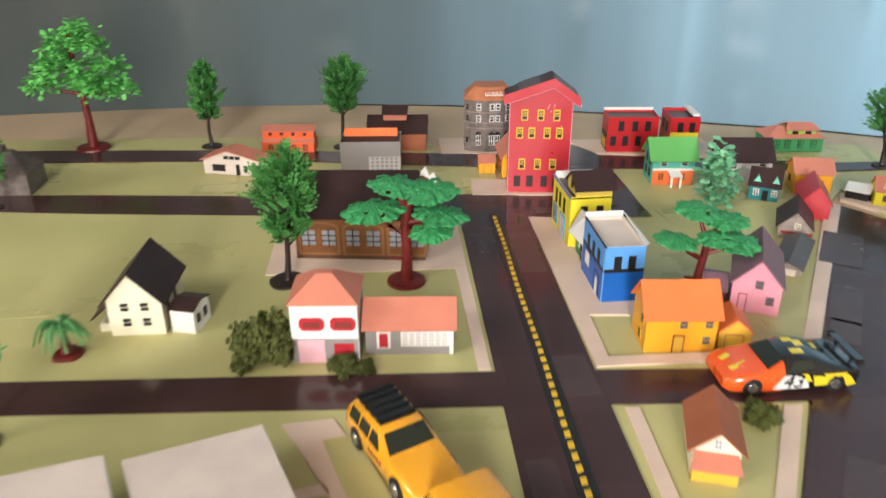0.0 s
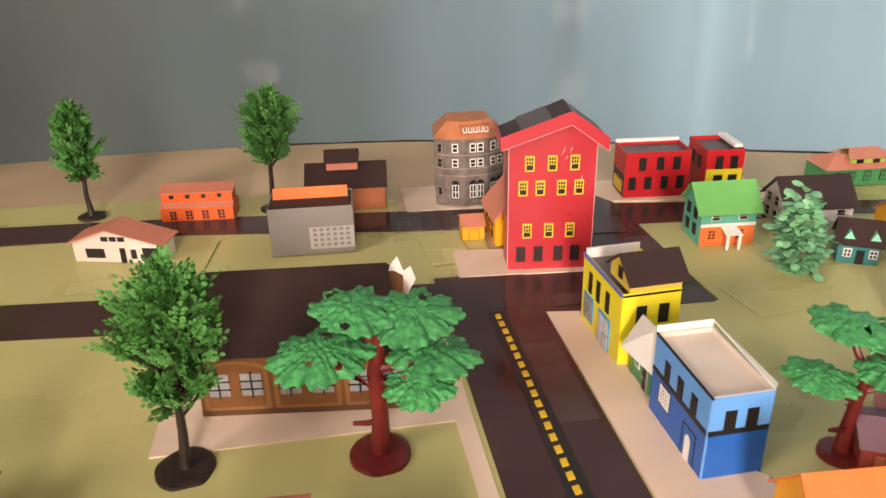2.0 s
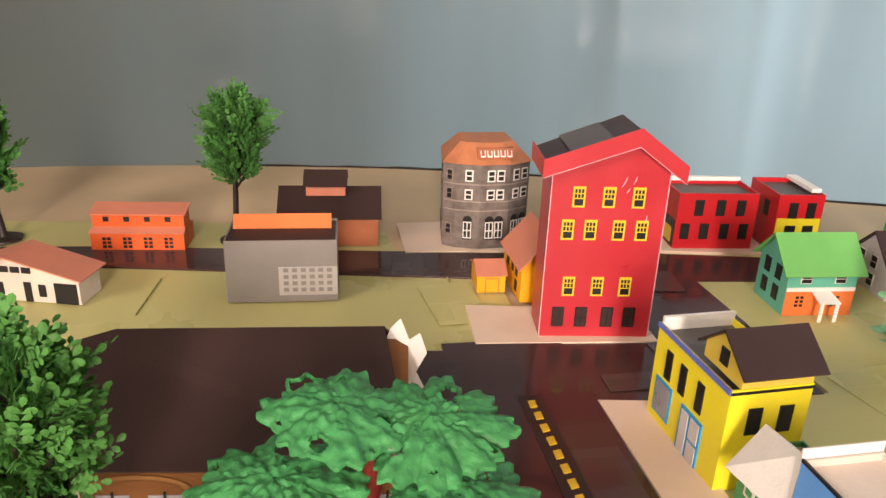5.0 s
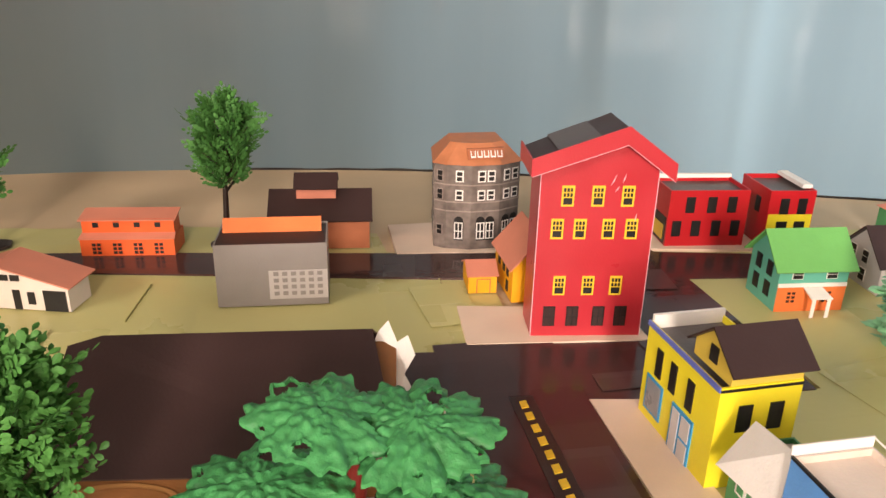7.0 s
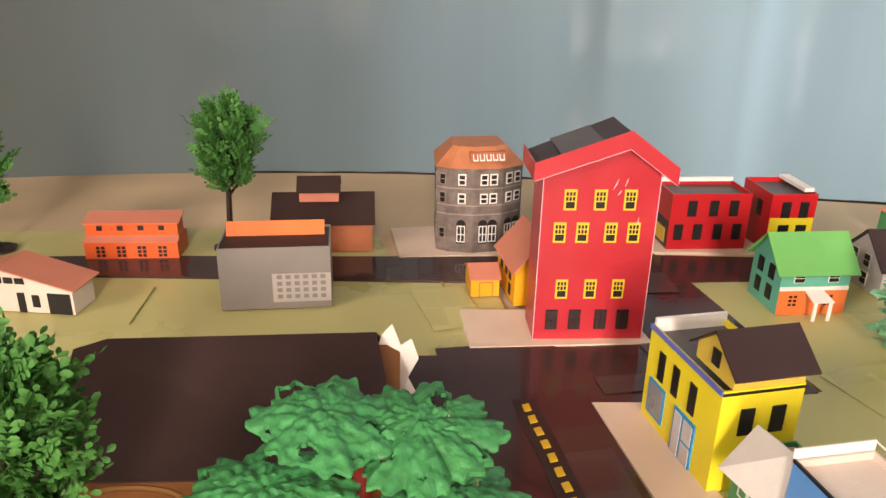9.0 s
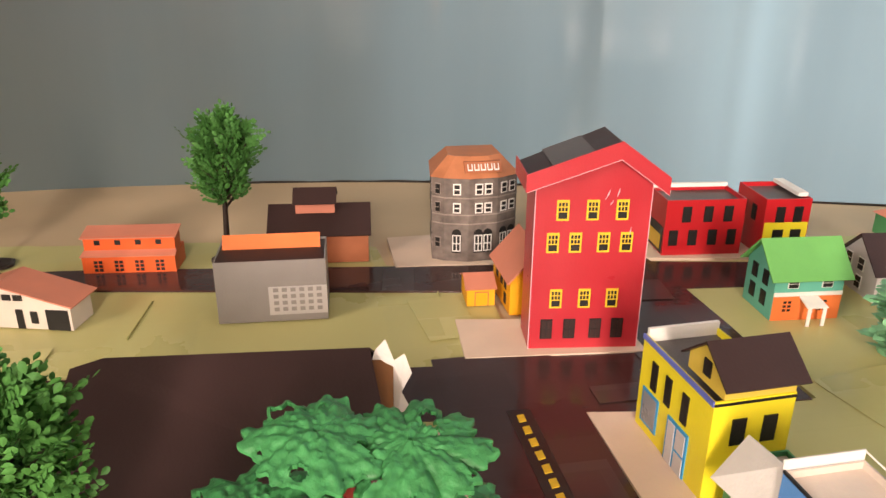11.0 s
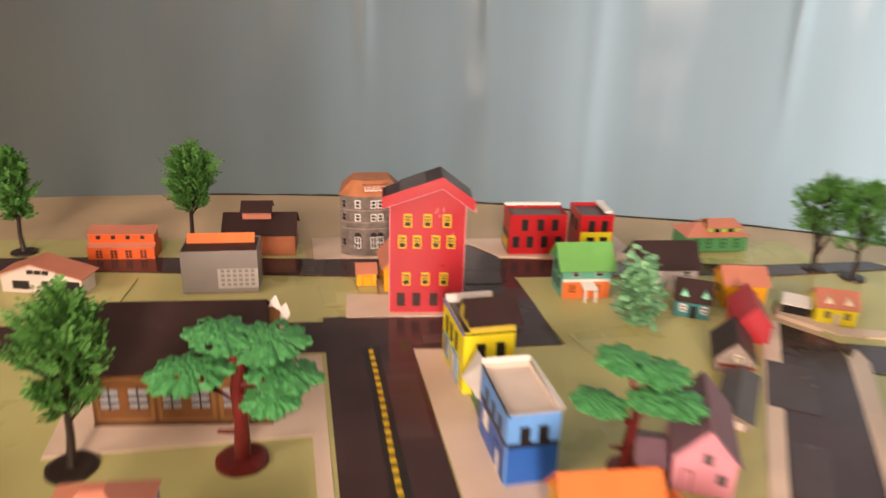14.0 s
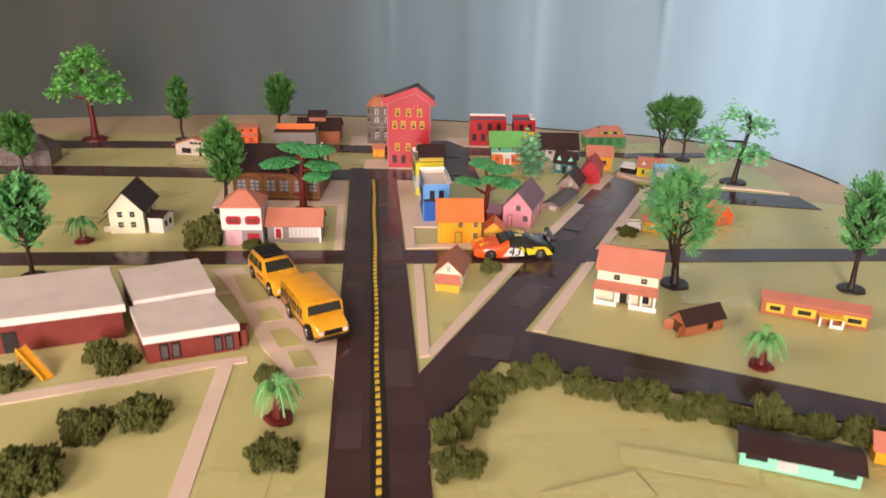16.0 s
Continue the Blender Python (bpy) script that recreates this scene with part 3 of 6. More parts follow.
# ---- paper houses ----
def frame_of(A, B):
    """The pose of a house whose front runs from A to B on the ground, and the front's width."""
    w = math.hypot(B[0] - A[0], B[1] - A[1])
    return pose(A[0], A[1], 0.0, 0, 0, math.degrees(math.atan2(B[1] - A[1], B[0] - A[0]))), w


def on_face(face, W, D):
    """Turns (along, up, out) on a face of a house into its own axes."""
    return {"front": lambda u, v, n: (u, -n, v), "right": lambda u, v, n: (W + n, u, v),
            "left": lambda u, v, n: (-n, D - u, v), "back": lambda u, v, n: (W - u, D + n, v)}[face]


def plate(geo, fn, u0, u1, v0, v1, n0, n1):
    c = [fn(u0, v0, n0), fn(u1, v0, n0), fn(u1, v1, n0), fn(u0, v1, n0), fn(u0, v0, n1), fn(u1, v0, n1), fn(u1, v1, n1), fn(u0, v1, n1)]
    return geo.add(c, [(3, 2, 1, 0), (4, 5, 6, 7), (0, 1, 5, 4), (1, 2, 6, 5), (2, 3, 7, 6), (3, 0, 4, 7)])


def window(parent, fn, u, v, w, h, frame_mat, pane_mat="black", cols=1, rows_=2, rim=0.0006, name="window"):
    """A window centred on u with its foot at v: a card frame with panes set on it."""
    fr = part(name, plate(Geo(), fn, u - w / 2, u + w / 2, v, v + h, -0.0002, 0.0004), frame_mat, parent)
    g = Geo()
    cw, ch = (w - rim * (cols + 1)) / cols, (h - rim * (rows_ + 1)) / rows_
    for i in range(cols):
        for j in range(rows_):
            a, b = u - w / 2 + rim + i * (cw + rim), v + rim + j * (ch + rim)
            plate(g, fn, a, a + cw, b, b + ch, 0.0003, 0.0006)
    part("pane", g, pane_mat, fr)
    return fr


def panel(parent, fn, name, u, v, w, h, material, out=0.0005, label=""):
    return part(name, plate(Geo(), fn, u - w / 2, u + w / 2, v, v + h, -0.0002, out), material, parent, label)


def house(name, A, B, D, wall, roof, body_mat, roof_mat, label, category="house", rise=0.012, over=0.002, thick=0.0008, skew=0.5, group="paper houses of the town", roofed=True):
    """A folded card house: walls with their gables, and a roof of card slabs."""
    m, W = frame_of(A, B)
    t = thing(name, m, label, category, group)
    g = Geo()
    o = over
    e = -o * rise / (W / 2 if roof == "gable_y" else D / 2)
    if roof == "gable_y":
        k = W * skew
        v = [(0, 0, 0), (W, 0, 0), (W, 0, wall), (k, 0, wall + rise), (0, 0, wall), (0, D, 0), (W, D, 0), (W, D, wall), (k, D, wall + rise), (0, D, wall)]
        g.add(v, [(0, 1, 2, 3, 4), (9, 8, 7, 6, 5), (1, 6, 7, 2), (0, 4, 9, 5), (5, 6, 1, 0), (2, 7, 8, 3), (3, 8, 9, 4)])
        r = Geo()
        c = thick
        r.sheet([(-o, -o, wall + e + c), (k, -o, wall + rise + c), (k, D + o, wall + rise + c), (-o, D + o, wall + e + c)], thick)
        r.sheet([(k, -o, wall + rise + c), (W + o, -o, wall + e + c), (W + o, D + o, wall + e + c), (k, D + o, wall + rise + c)], thick)
    elif roof == "gable_x":
        k = D * skew
        v = [(0, 0, 0), (0, D, 0), (0, D, wall), (0, k, wall + rise), (0, 0, wall), (W, 0, 0), (W, D, 0), (W, D, wall), (W, k, wall + rise), (W, 0, wall)]
        g.add(v, [(4, 3, 2, 1, 0), (5, 6, 7, 8, 9), (0, 5, 9, 4), (1, 2, 7, 6), (0, 1, 6, 5), (4, 9, 8, 3), (3, 8, 7, 2)])
        r = Geo()
        c = thick
        r.sheet([(-o, -o, wall + e + c), (W + o, -o, wall + e + c), (W + o, k, wall + rise + c), (-o, k, wall + rise + c)], thick)
        r.sheet([(-o, k, wall + rise + c), (W + o, k, wall + rise + c), (W + o, D + o, wall + e + c), (-o, D + o, wall + e + c)], thick)
    elif roof == "hip":
        g.box(0, W, 0, D, 0, wall)
        r = Geo()
        i = min(W, D) * 0.42
        a = [(-o, -o, wall), (W + o, -o, wall), (W + o, D + o, wall), (-o, D + o, wall)]
        b = [(i, i, wall + rise), (W - i, i, wall + rise), (W - i, D - i, wall + rise), (i, D - i, wall + rise)]
        r.add(a + b, [(3, 2, 1, 0), (4, 5, 6, 7), (0, 1, 5, 4), (1, 2, 6, 5), (2, 3, 7, 6), (3, 0, 4, 7)])
    elif roof == "flat":
        # parapet walls of card round a sunken roof
        c = thick
        v0 = wall - rise
        for x0, x1, y0, y1 in ((0, W, D - c, D), (0, c, c, D - c), (W - c, W, c, D - c)):
            part("wall", Geo().box(x0, x1, y0, y1, 0, wall), body_mat, t)
        g.box(0, W, 0, c, 0, wall)
        r = Geo().box(c, W - c, c, D - c, v0 - thick, v0)
    elif roof == "shed":
        v = [(0, 0, 0), (W, 0, 0), (W, D, 0), (0, D, 0), (0, 0, wall), (W, 0, wall), (W, D, wall + rise), (0, D, wall + rise)]
        g.add(v, [(3, 2, 1, 0), (4, 5, 6, 7), (0, 1, 5, 4), (1, 2, 6, 5), (2, 3, 7, 6), (3, 0, 4, 7)])
        r = Geo().sheet([(-o, -o, wall + thick), (W + o, -o, wall + thick), (W + o, D + o, wall + rise + thick), (-o, D + o, wall + rise + thick)], thick)
    part("wall" if roof == "flat" else "body", g, body_mat, t)
    if roofed:
        part("roof", r, roof_mat, t)
    faces = {f: on_face(f, W, D) for f in ("front", "right", "left", "back")}
    return t, W, faces


# red tower
t, W, F = house("red_tower", (0.0170, 0.6860), (0.0720, 0.6790), 0.024, 0.0930, "gable_y", "red", "darkroof", "tall glossy red card tower house with yellow windows", "tower house", rise=0.0145, over=0.0050, skew=0.68)
for v, us, h in ((0.0238, (0.0126, 0.0268, 0.0406), 0.0102), (0.0534, (0.0094, 0.0203, 0.0340, 0.0451), 0.0102), (0.0698, (0.0133, 0.0276, 0.0418), 0.0102)):
    for u in us:
        fr = part("window", plate(Geo(), F["front"], u - 0.0030, u + 0.0030, v, v + h, -0.0002, 0.0004), "winyellow", t, "yellow-framed window with small panes")
        g = Geo()
        for i in range(3):
            for j in range(2):
                a, b = u - 0.0022 + i * 0.0016, v + 0.0048 + j * 0.0024
                plate(g, F["front"], a, a + 0.0011, b, b + 0.0018, 0.0003, 0.0006)
        plate(g, F["front"], u - 0.0021, u + 0.0021, v + 0.0010, v + 0.0042, 0.0003, 0.0006)
        part("pane", g, "black", fr)
for u in (0.0087, 0.0203, 0.0334, 0.0445):
    window(t, F["front"], u, 0.0068, 0.0060, 0.0108, "black", "darkroof", 2, 2, 0.0005)
k = W * 0.68
left_end, right_end, peak = (-0.0050, 0.0937), (W + 0.0062, 0.0915), (k, 0.1088)
for name, (u0, z0), (u1, z1) in (("gable_fascia", left_end, peak), ("gable_fascia", peak, right_end)):
    part(name, Geo().sheet([(u0, -0.0056, z0 - 0.0082), (u1, -0.0056, z1 - 0.0082), (u1, -0.0056, z1 + 0.0004), (u0, -0.0056, z0 + 0.0004)], 0.0007), "red", t)
    part("worn_edge", Geo().tube([(u0, -0.0057, z0 - 0.0082), (u1, -0.0057, z1 - 0.0082)], [0.00014, 0.00014], 5), "lightpink", t, "pale worn fold of the card")
part("roof_patch", Geo().sheet([(0.0070, -0.0046, 0.0971), (0.0260, -0.0046, 0.1041), (0.0260, 0.029, 0.1041), (0.0070, 0.029, 0.0971)], 0.0003), "greyroof", t, "grey taped patch on the roof")
part("side_fascia", Geo().box(-0.0056, -0.0049, -0.0056, 0.029, 0.0855, 0.0940), "red", t)
part("paper_tab", Geo().sheet([(W + 0.0010, -0.0020, 0.0880), (W + 0.0065, -0.0040, 0.0828), (W + 0.0072, -0.0040, 0.0850), (W + 0.0020, -0.0020, 0.0900)], 0.0004), "white", t, "white paper tab under the eave")
for u in (0.0, W):
    part("worn_edge", Geo().box(u - 0.00018, u + 0.00018, -0.00018, 0.00018, 0.0, 0.0880), "lightpink", t, "pale worn fold of the card")

for u, z, du, dz in ((0.0330, 0.0800, 0.0022, 0.0052), (0.0385, 0.0815, 0.0012, 0.0040), (0.0355, 0.0772, 0.0016, 0.0026), (0.0462, 0.0620, 0.0006, 0.0044)):
    part("scratch", Geo().tube([(u, -0.0003, z), (u + du * 0.6, -0.0003, z + dz * 0.5), (u + du, -0.0003, z + dz)], [0.00010, 0.00030, 0.00008], 5), "lightpink", t, "pale scratch in the red gloss")

# low red blocks behind
t, W, F = house("red_block", (0.1400, 0.7930), (0.1930, 0.7880), 0.032, 0.0392, "flat", "red2", "greyroof", "low red card block with black windows and a flat roof", "building", rise=0.003)
for u in (0.014, 0.0285, 0.0420):
    window(t, F["front"], u, 0.0240, 0.0060, 0.0108, "black", "black", 1, 1)
for u in (0.0065, 0.0195, 0.0330, 0.0460):
    window(t, F["front"], u, 0.0078, 0.0060, 0.0108, "black", "black", 1, 1)
part("parapet_edge", Geo().box(0, W, 0.030, 0.0325, 0.0388, 0.0415), "white", t, "white paper edge along the roof")
part("shop_band", plate(Geo(), F["left"], 0.002, 0.030, 0.002, 0.020, -0.0002, 0.0004), "black", t)
part("shop_window", plate(Geo(), F["left"], 0.005, 0.027, 0.004, 0.014, 0.0003, 0.0007), "gold", t)
t, W, F = house("red_yellow_block", (0.2035, 0.7820), (0.2340, 0.7790), 0.040, 0.0402, "flat", "red2", "greyroof", "red and yellow card block with a flat grey roof", "building", rise=0.003)
panel(t, F["front"], "yellow_band", W / 2, 0.0, W - 0.0012, 0.0242, "yellow")
for u in (0.0105, 0.0225):
    window(t, F["front"], u, 0.0242, 0.0060, 0.0108, "black", "black", 1, 1, name="window")
    window(t, F["front"], u, 0.0100, 0.0085, 0.0100, "black", "black", 1, 1)
for u in (0.012, 0.026):
    window(t, F["left"], u, 0.022, 0.006, 0.0105, "black", "black", 1, 1)
part("parapet_edge", Geo().box(0.024, W, 0.006, 0.040, 0.0399, 0.0424), "white", t, "white paper edge along the roof")

# grey stone block with a bay and an orange mansard roof
t = thing("stone_block", pose(0, 0, 0), "grey stone-print card block with an orange mansard roof", "building", "paper houses of the town")
base = [(-0.0060, 0.850), (-0.0110, 0.8135), (-0.0040, 0.8080), (0.0110, 0.8035), (0.0295, 0.8045), (0.0440, 0.8120), (0.0440, 0.850)]
part("body", Geo().prism(base, 0.0, 0.0568), "stone", t)
mid = Vector((0.0175, 0.828))
inner = [tuple(mid + (Vector(p) - mid) * 0.62) for p in base]
outer = [tuple(mid + (Vector(p) - mid) * 1.05) for p in base]
n = len(base)
part("roof", Geo().add([(x, y, 0.0568) for x, y in outer] + [(x, y, 0.0685) for x, y in inner], [tuple(range(n))[::-1], tuple(range(n, 2 * n))] + [(i, (i + 1) % n, n + (i + 1) % n, n + i) for i in range(n)]), "terracotta", t)
for zc in (0.0262, 0.0322, 0.0434):
    ring = [tuple(mid + (Vector(p) - mid) * 1.012) for p in base]
    part("cornice", Geo().prism(ring, zc, zc + 0.0008), "stonelight", t)


def between(P, Q):
    """Turns (along, up, out) on an upright face from P to Q into world axes."""
    d = (Vector(Q) - Vector(P)).normalized()
    nn = Vector((d.y, -d.x))
    return lambda u, v, o: (P[0] + d.x * u + nn.x * o, P[1] + d.y * u + nn.y * o, v)


for P, Q, us in ((base[2], base[3], (0.0080,)), (base[3], base[4], (0.0064, 0.0126)), (base[4], base[5], (0.0052, 0.0120))):
    fn = between(P, Q)
    for u in us:
        for v, h in ((0.0338, 0.0068), (0.0458, 0.0074)):
            window(t, fn, u, v, 0.0050, h, "white", "black", 1, 2, 0.0008)
        outline = [(-0.0030, 0.0070), (0.0030, 0.0070), (0.0030, 0.0200)] + [(0.0030 * math.cos(a), 0.0200 + 0.0032 * math.sin(a)) for a in np.linspace(0.3, math.pi - 0.3, 7)] + [(-0.0030, 0.0200)]
        arch = part("arched_window", Geo().add([fn(u + a, b, 0.0004) for a, b in outline], [tuple(range(len(outline)))]), "black", t)
        for a0, a1, b0, b1 in ((-0.0027, -0.0021, 0.0080, 0.0192), (0.0021, 0.0027, 0.0080, 0.0192), (-0.0003, 0.0003, 0.0080, 0.0192), (-0.0021, 0.0021, 0.0186, 0.0192), (-0.0021, 0.0021, 0.0130, 0.0136), (-0.0021, 0.0021, 0.0080, 0.0086)):
            part("glazing", plate(Geo(), fn, u + a0, u + a1, b0, b1, 0.0003, 0.0007), "white", arch)
for P, Q, us in ((base[1], base[2], (0.0043,)), (base[0], base[1], (0.010, 0.021, 0.031))):
    fn = between(P, Q)
    for u in us:
        for v in (0.0100, 0.0338, 0.0458):
            window(t, fn, u, v, 0.0040, 0.0070, "stonelight", "black", 1, 2, 0.0004)
sign = part("roof_panel", Geo().add([(0.0085, 0.8045, 0.0602), (0.0320, 0.8045, 0.0602), (0.0320, 0.8085, 0.0660), (0.0085, 0.8085, 0.0660), (0.0085, 0.8145, 0.0602), (0.0320, 0.8145, 0.0602), (0.0320, 0.8145, 0.0660), (0.0085, 0.8145, 0.0660)], [(0, 1, 2, 3), (3, 2, 6, 7), (0, 3, 7, 4), (1, 5, 6, 2)]), "rust", t)
for i in range(5):
    x = 0.0100 + i * 0.0042
    g = Geo()
    for a, b, c, d in ((0, 0.0006, 0, 0.6), (0.0026, 0.0032, 0, 0.6), (0, 0.0032, 0, 0.12)):
        y0 = 0.8046
        y1 = y0 + 0.0028
        z0, z1 = 0.0612, 0.0653
        p = lambda s, q: (x + s, y0 + (y1 - y0) * q - 0.0008, z0 + (z1 - z0) * q + 0.0004)
        g.add([p(a, c), p(b, c), p(b, d + 0.3), p(a, d + 0.3)] if d > 0.3 else [p(a, c), p(b, c), p(b, c + 0.2), p(a, c + 0.2)], [(0, 1, 2, 3)])
    part("dormer_frame", g, "white", sign)

# small amber garage and house beside the tower
t, W, F = house("garage", (-0.0030, 0.7410), (0.0130, 0.7400), 0.022, 0.0105, "gable_x", "amber", "salmon", "small amber card garage with a salmon roof", "garage", rise=0.005, over=0.001)
g = Geo()
for u0, u1, v0, v1 in ((0.0045, 0.0050, 0, 0.0085), (0.0120, 0.0125, 0, 0.0085), (0.0045, 0.0125, 0.0083, 0.0088)):
    plate(g, F["front"], u0, u1, v0, v1, -0.0002, 0.0003)
part("door", g, "rust", t)
t, W, F = house("amber_house", (0.0180, 0.7260), (0.0480, 0.7260), 0.038, 0.0220, "gable_y", "amber", "salmon", "amber card house with a salmon roof beside the tower", "house", rise=0.0165, over=0.0025)
for u, v in ((0.010, 0.012), (0.020, 0.012), (0.028, 0.003), (0.028, 0.012)):
    window(t, F["left"], u, v, 0.004, 0.0065, "black", "black", 1, 1)

# teal and orange house with a green roof
t, W, F = house("teal_house", (0.1575, 0.6960), (0.1970, 0.6930), 0.031, 0.0270, "gable_x", "teal", "green", "teal and orange card house with a green roof", "house", rise=0.0150, over=0.0035)
panel(t, F["front"], "orange_wall", W / 2, 0.0, W - 0.0006, 0.0145, "orange")
panel(t, F["front"], "white_band", W / 2, 0.0145, W - 0.0004, 0.0022, "white", 0.0007)
for u in (0.0105, 0.0300):
    window(t, F["front"], u, 0.0190, 0.0062, 0.0055, "white", "black", 1, 2, 0.0004)
for u in (0.0085, 0.0290):
    window(t, F["front"], u, 0.0045, 0.0064, 0.0080, "white", "black", 2, 3, 0.0009)
for u, v in ((0.0090, 0.0055), (0.0210, 0.0055), (0.0090, 0.0175), (0.0210, 0.0175)):
    window(t, F["left"], u, v, 0.0058, 0.0085, "black", "black", 1, 1)
porch = part("porch", Geo().sheet([(0.0155, -0.009, 0.0112), (0.0275, -0.009, 0.0112), (0.0255, 0.0, 0.0145), (0.0150, 0.0, 0.0145)], 0.0007), "white", t, "white paper porch")
part("porch_post", Geo().box(0.0160, 0.0180, -0.009, -0.0084, 0, 0.0112), "white", porch)
part("porch_post", Geo().box(0.0245, 0.0265, -0.009, -0.0084, 0, 0.0112), "white", porch)

# white house with a dark roof
t, W, F = house("white_house", (0.2290, 0.7060), (0.2780, 0.7010), 0.036, 0.0195, "gable_x", "lightgrey", "darkroof", "white card house with a dark brown roof", "house", rise=0.0165, over=0.003)
for u in (0.012, 0.040):
    window(t, F["front"], u, 0.0105, 0.0065, 0.0055, "white", "black", 1, 2, 0.0004)
for u, v in ((0.008, 0.003), (0.020, 0.003), (0.008, 0.014), (0.020, 0.014)):
    window(t, F["left"], u, v, 0.0060, 0.0080, "white", "black", 1, 2, 0.0005)
part("annex", Geo().box(0.026, 0.046, -0.012, 0.0, 0, 0.012), "lightgrey", t)
panel(t, lambda u, v, n: (u, -0.012 - n, v), "annex_window", 0.037, 0.003, 0.006, 0.006, "black")

# green house far off
t, W, F = house("green_house", (0.3120, 0.7820), (0.3720, 0.7780), 0.032, 0.0150, "hip", "greenwall", "salmon", "green card house with a salmon hipped roof", "house", rise=0.0090, over=0.002)
for u in (0.010, 0.022, 0.036, 0.050):
    window(t, F["front"], u, 0.0040, 0.0062, 0.0085, "black", "greenwall", 2, 2, 0.0007)
part("upper_storey", Geo().box(0.022, 0.052, 0.004, 0.024, 0.0140, 0.0235), "limewall", t)
fn = lambda u, v, n: (u, 0.004 - n, v)
for u in (0.030, 0.044):
    panel(t, fn, "upper_window", u, 0.0165, 0.0060, 0.0050, "black")
part("upper_roof", Geo().sheet([(0.018, 0.001, 0.0232), (0.056, 0.001, 0.0232), (0.050, 0.014, 0.0290), (0.024, 0.014, 0.0290)], 0.0007).sheet([(0.024, 0.014, 0.0290), (0.050, 0.014, 0.0290), (0.056, 0.027, 0.0232), (0.018, 0.027, 0.0232)], 0.0007), "salmon", t)

# teal cottage with two dormers
t, W, F = house("teal_cottage", (0.2350, 0.6550), (0.2570, 0.6430), 0.024, 0.0145, "gable_x", "tealdark", "darkroof", "small dark teal card cottage with two dormers", "cottage", rise=0.0125, over=0.002)
for u in (0.006, 0.0215):
    window(t, F["front"], u, 0.0045, 0.0050, 0.0062, "white", "black", 2, 2, 0.0007)
panel(t, F["front"], "door", 0.0138, 0.0, 0.0050, 0.0100, "black")
for u in (0.006, 0.0215):
    part("dormer", Geo().add([(u - 0.0032, 0.001, 0.0170), (u + 0.0032, 0.001, 0.0170), (u, 0.001, 0.0225), (u, 0.009, 0.0225)], [(0, 1, 2), (1, 3, 2), (0, 2, 3), (0, 3, 1)]), "mint", t, "pale green dormer")

# orange house, red house, stone house and a low ruin along the diagonal road
t, W, F = house("orange_house", (0.2820, 0.6640), (0.3140, 0.6570), 0.028, 0.0200, "gable_x", "amber", "salmon", "amber card house with a salmon roof", "house", rise=0.010, over=0.002)
panel(t, F["front"], "window", 0.022, 0.0075, 0.0060, 0.0060, "black")
panel(t, F["left"], "window", 0.012, 0.0075, 0.0060, 0.0060, "black")
t, W, F = house("red_house", (0.2590, 0.6090), (0.2810, 0.6000), 0.042, 0.0150, "gable_y", "red", "red", "bright red card house with a red roof", "house", rise=0.0140, over=0.0015)
panel(t, F["front"], "door", 0.012, 0.0, 0.006, 0.009, "red2")
t, W, F = house("stone_house", (0.2220, 0.5720), (0.2435, 0.5610), 0.036, 0.0120, "gable_y", "stonelight", "darkroof", "small stone-print card house with a dark roof", "house", rise=0.0125, over=0.0025)
window(t, F["front"], 0.014, 0.009, 0.0045, 0.0050, "cream", "black", 2, 2, 0.0006)
panel(t, F["front"], "door_band", 0.014, 0.0045, 0.024, 0.0022, "brick")
t, W, F = house("stone_shed", (0.1900, 0.5135), (0.2060, 0.5020), 0.058, 0.0062, "gable_y", "stonelight", "greyroof", "low stone-print card shed with a grey roof", "shed", rise=0.0040, over=0.0015)
panel(t, F["front"], "door", 0.012, 0.0, 0.008, 0.005, "dirty_white")

# pink house and its lean-to
t, W, F = house("pink_house", (0.1350, 0.4630), (0.1630, 0.4500), 0.056, 0.0225, "gable_y", "pink", "mauve", "pink card house with a mauve roof", "house", rise=0.0170, over=0.002)
for u, v in ((0.0165, 0.0185), (0.0245, 0.0075)):
    window(t, F["front"], u, v, 0.0052, 0.0062, "mauve", "greyroof", 1, 2, 0.0006)
for u in (0.018, 0.036):
    for v in (0.005, 0.014):
        window(t, F["right"], u, v, 0.0055, 0.0055, "white", "greyroof", 1, 2, 0.0005)
g = Geo()
for u in (0.0050, 0.0100):
    plate(g, F["front"], u - 0.0003, u + 0.0003, 0, 0.0135, -0.0002, 0.0003)
plate(g, F["front"], 0.0050, 0.0100, 0.0130, 0.0136, -0.0002, 0.0003)
part("door", g, "brick", t)
t, W, F = house("pink_lean_to", (0.1190, 0.4710), (0.1320, 0.4650), 0.030, 0.0120, "gable_x", "brick", "mauve", "small dark pink shed with a mauve roof beside the pink house", "shed", rise=0.006, over=0.0012)
panel(t, F["front"], "door", 0.009, 0.0, 0.006, 0.009, "rust")

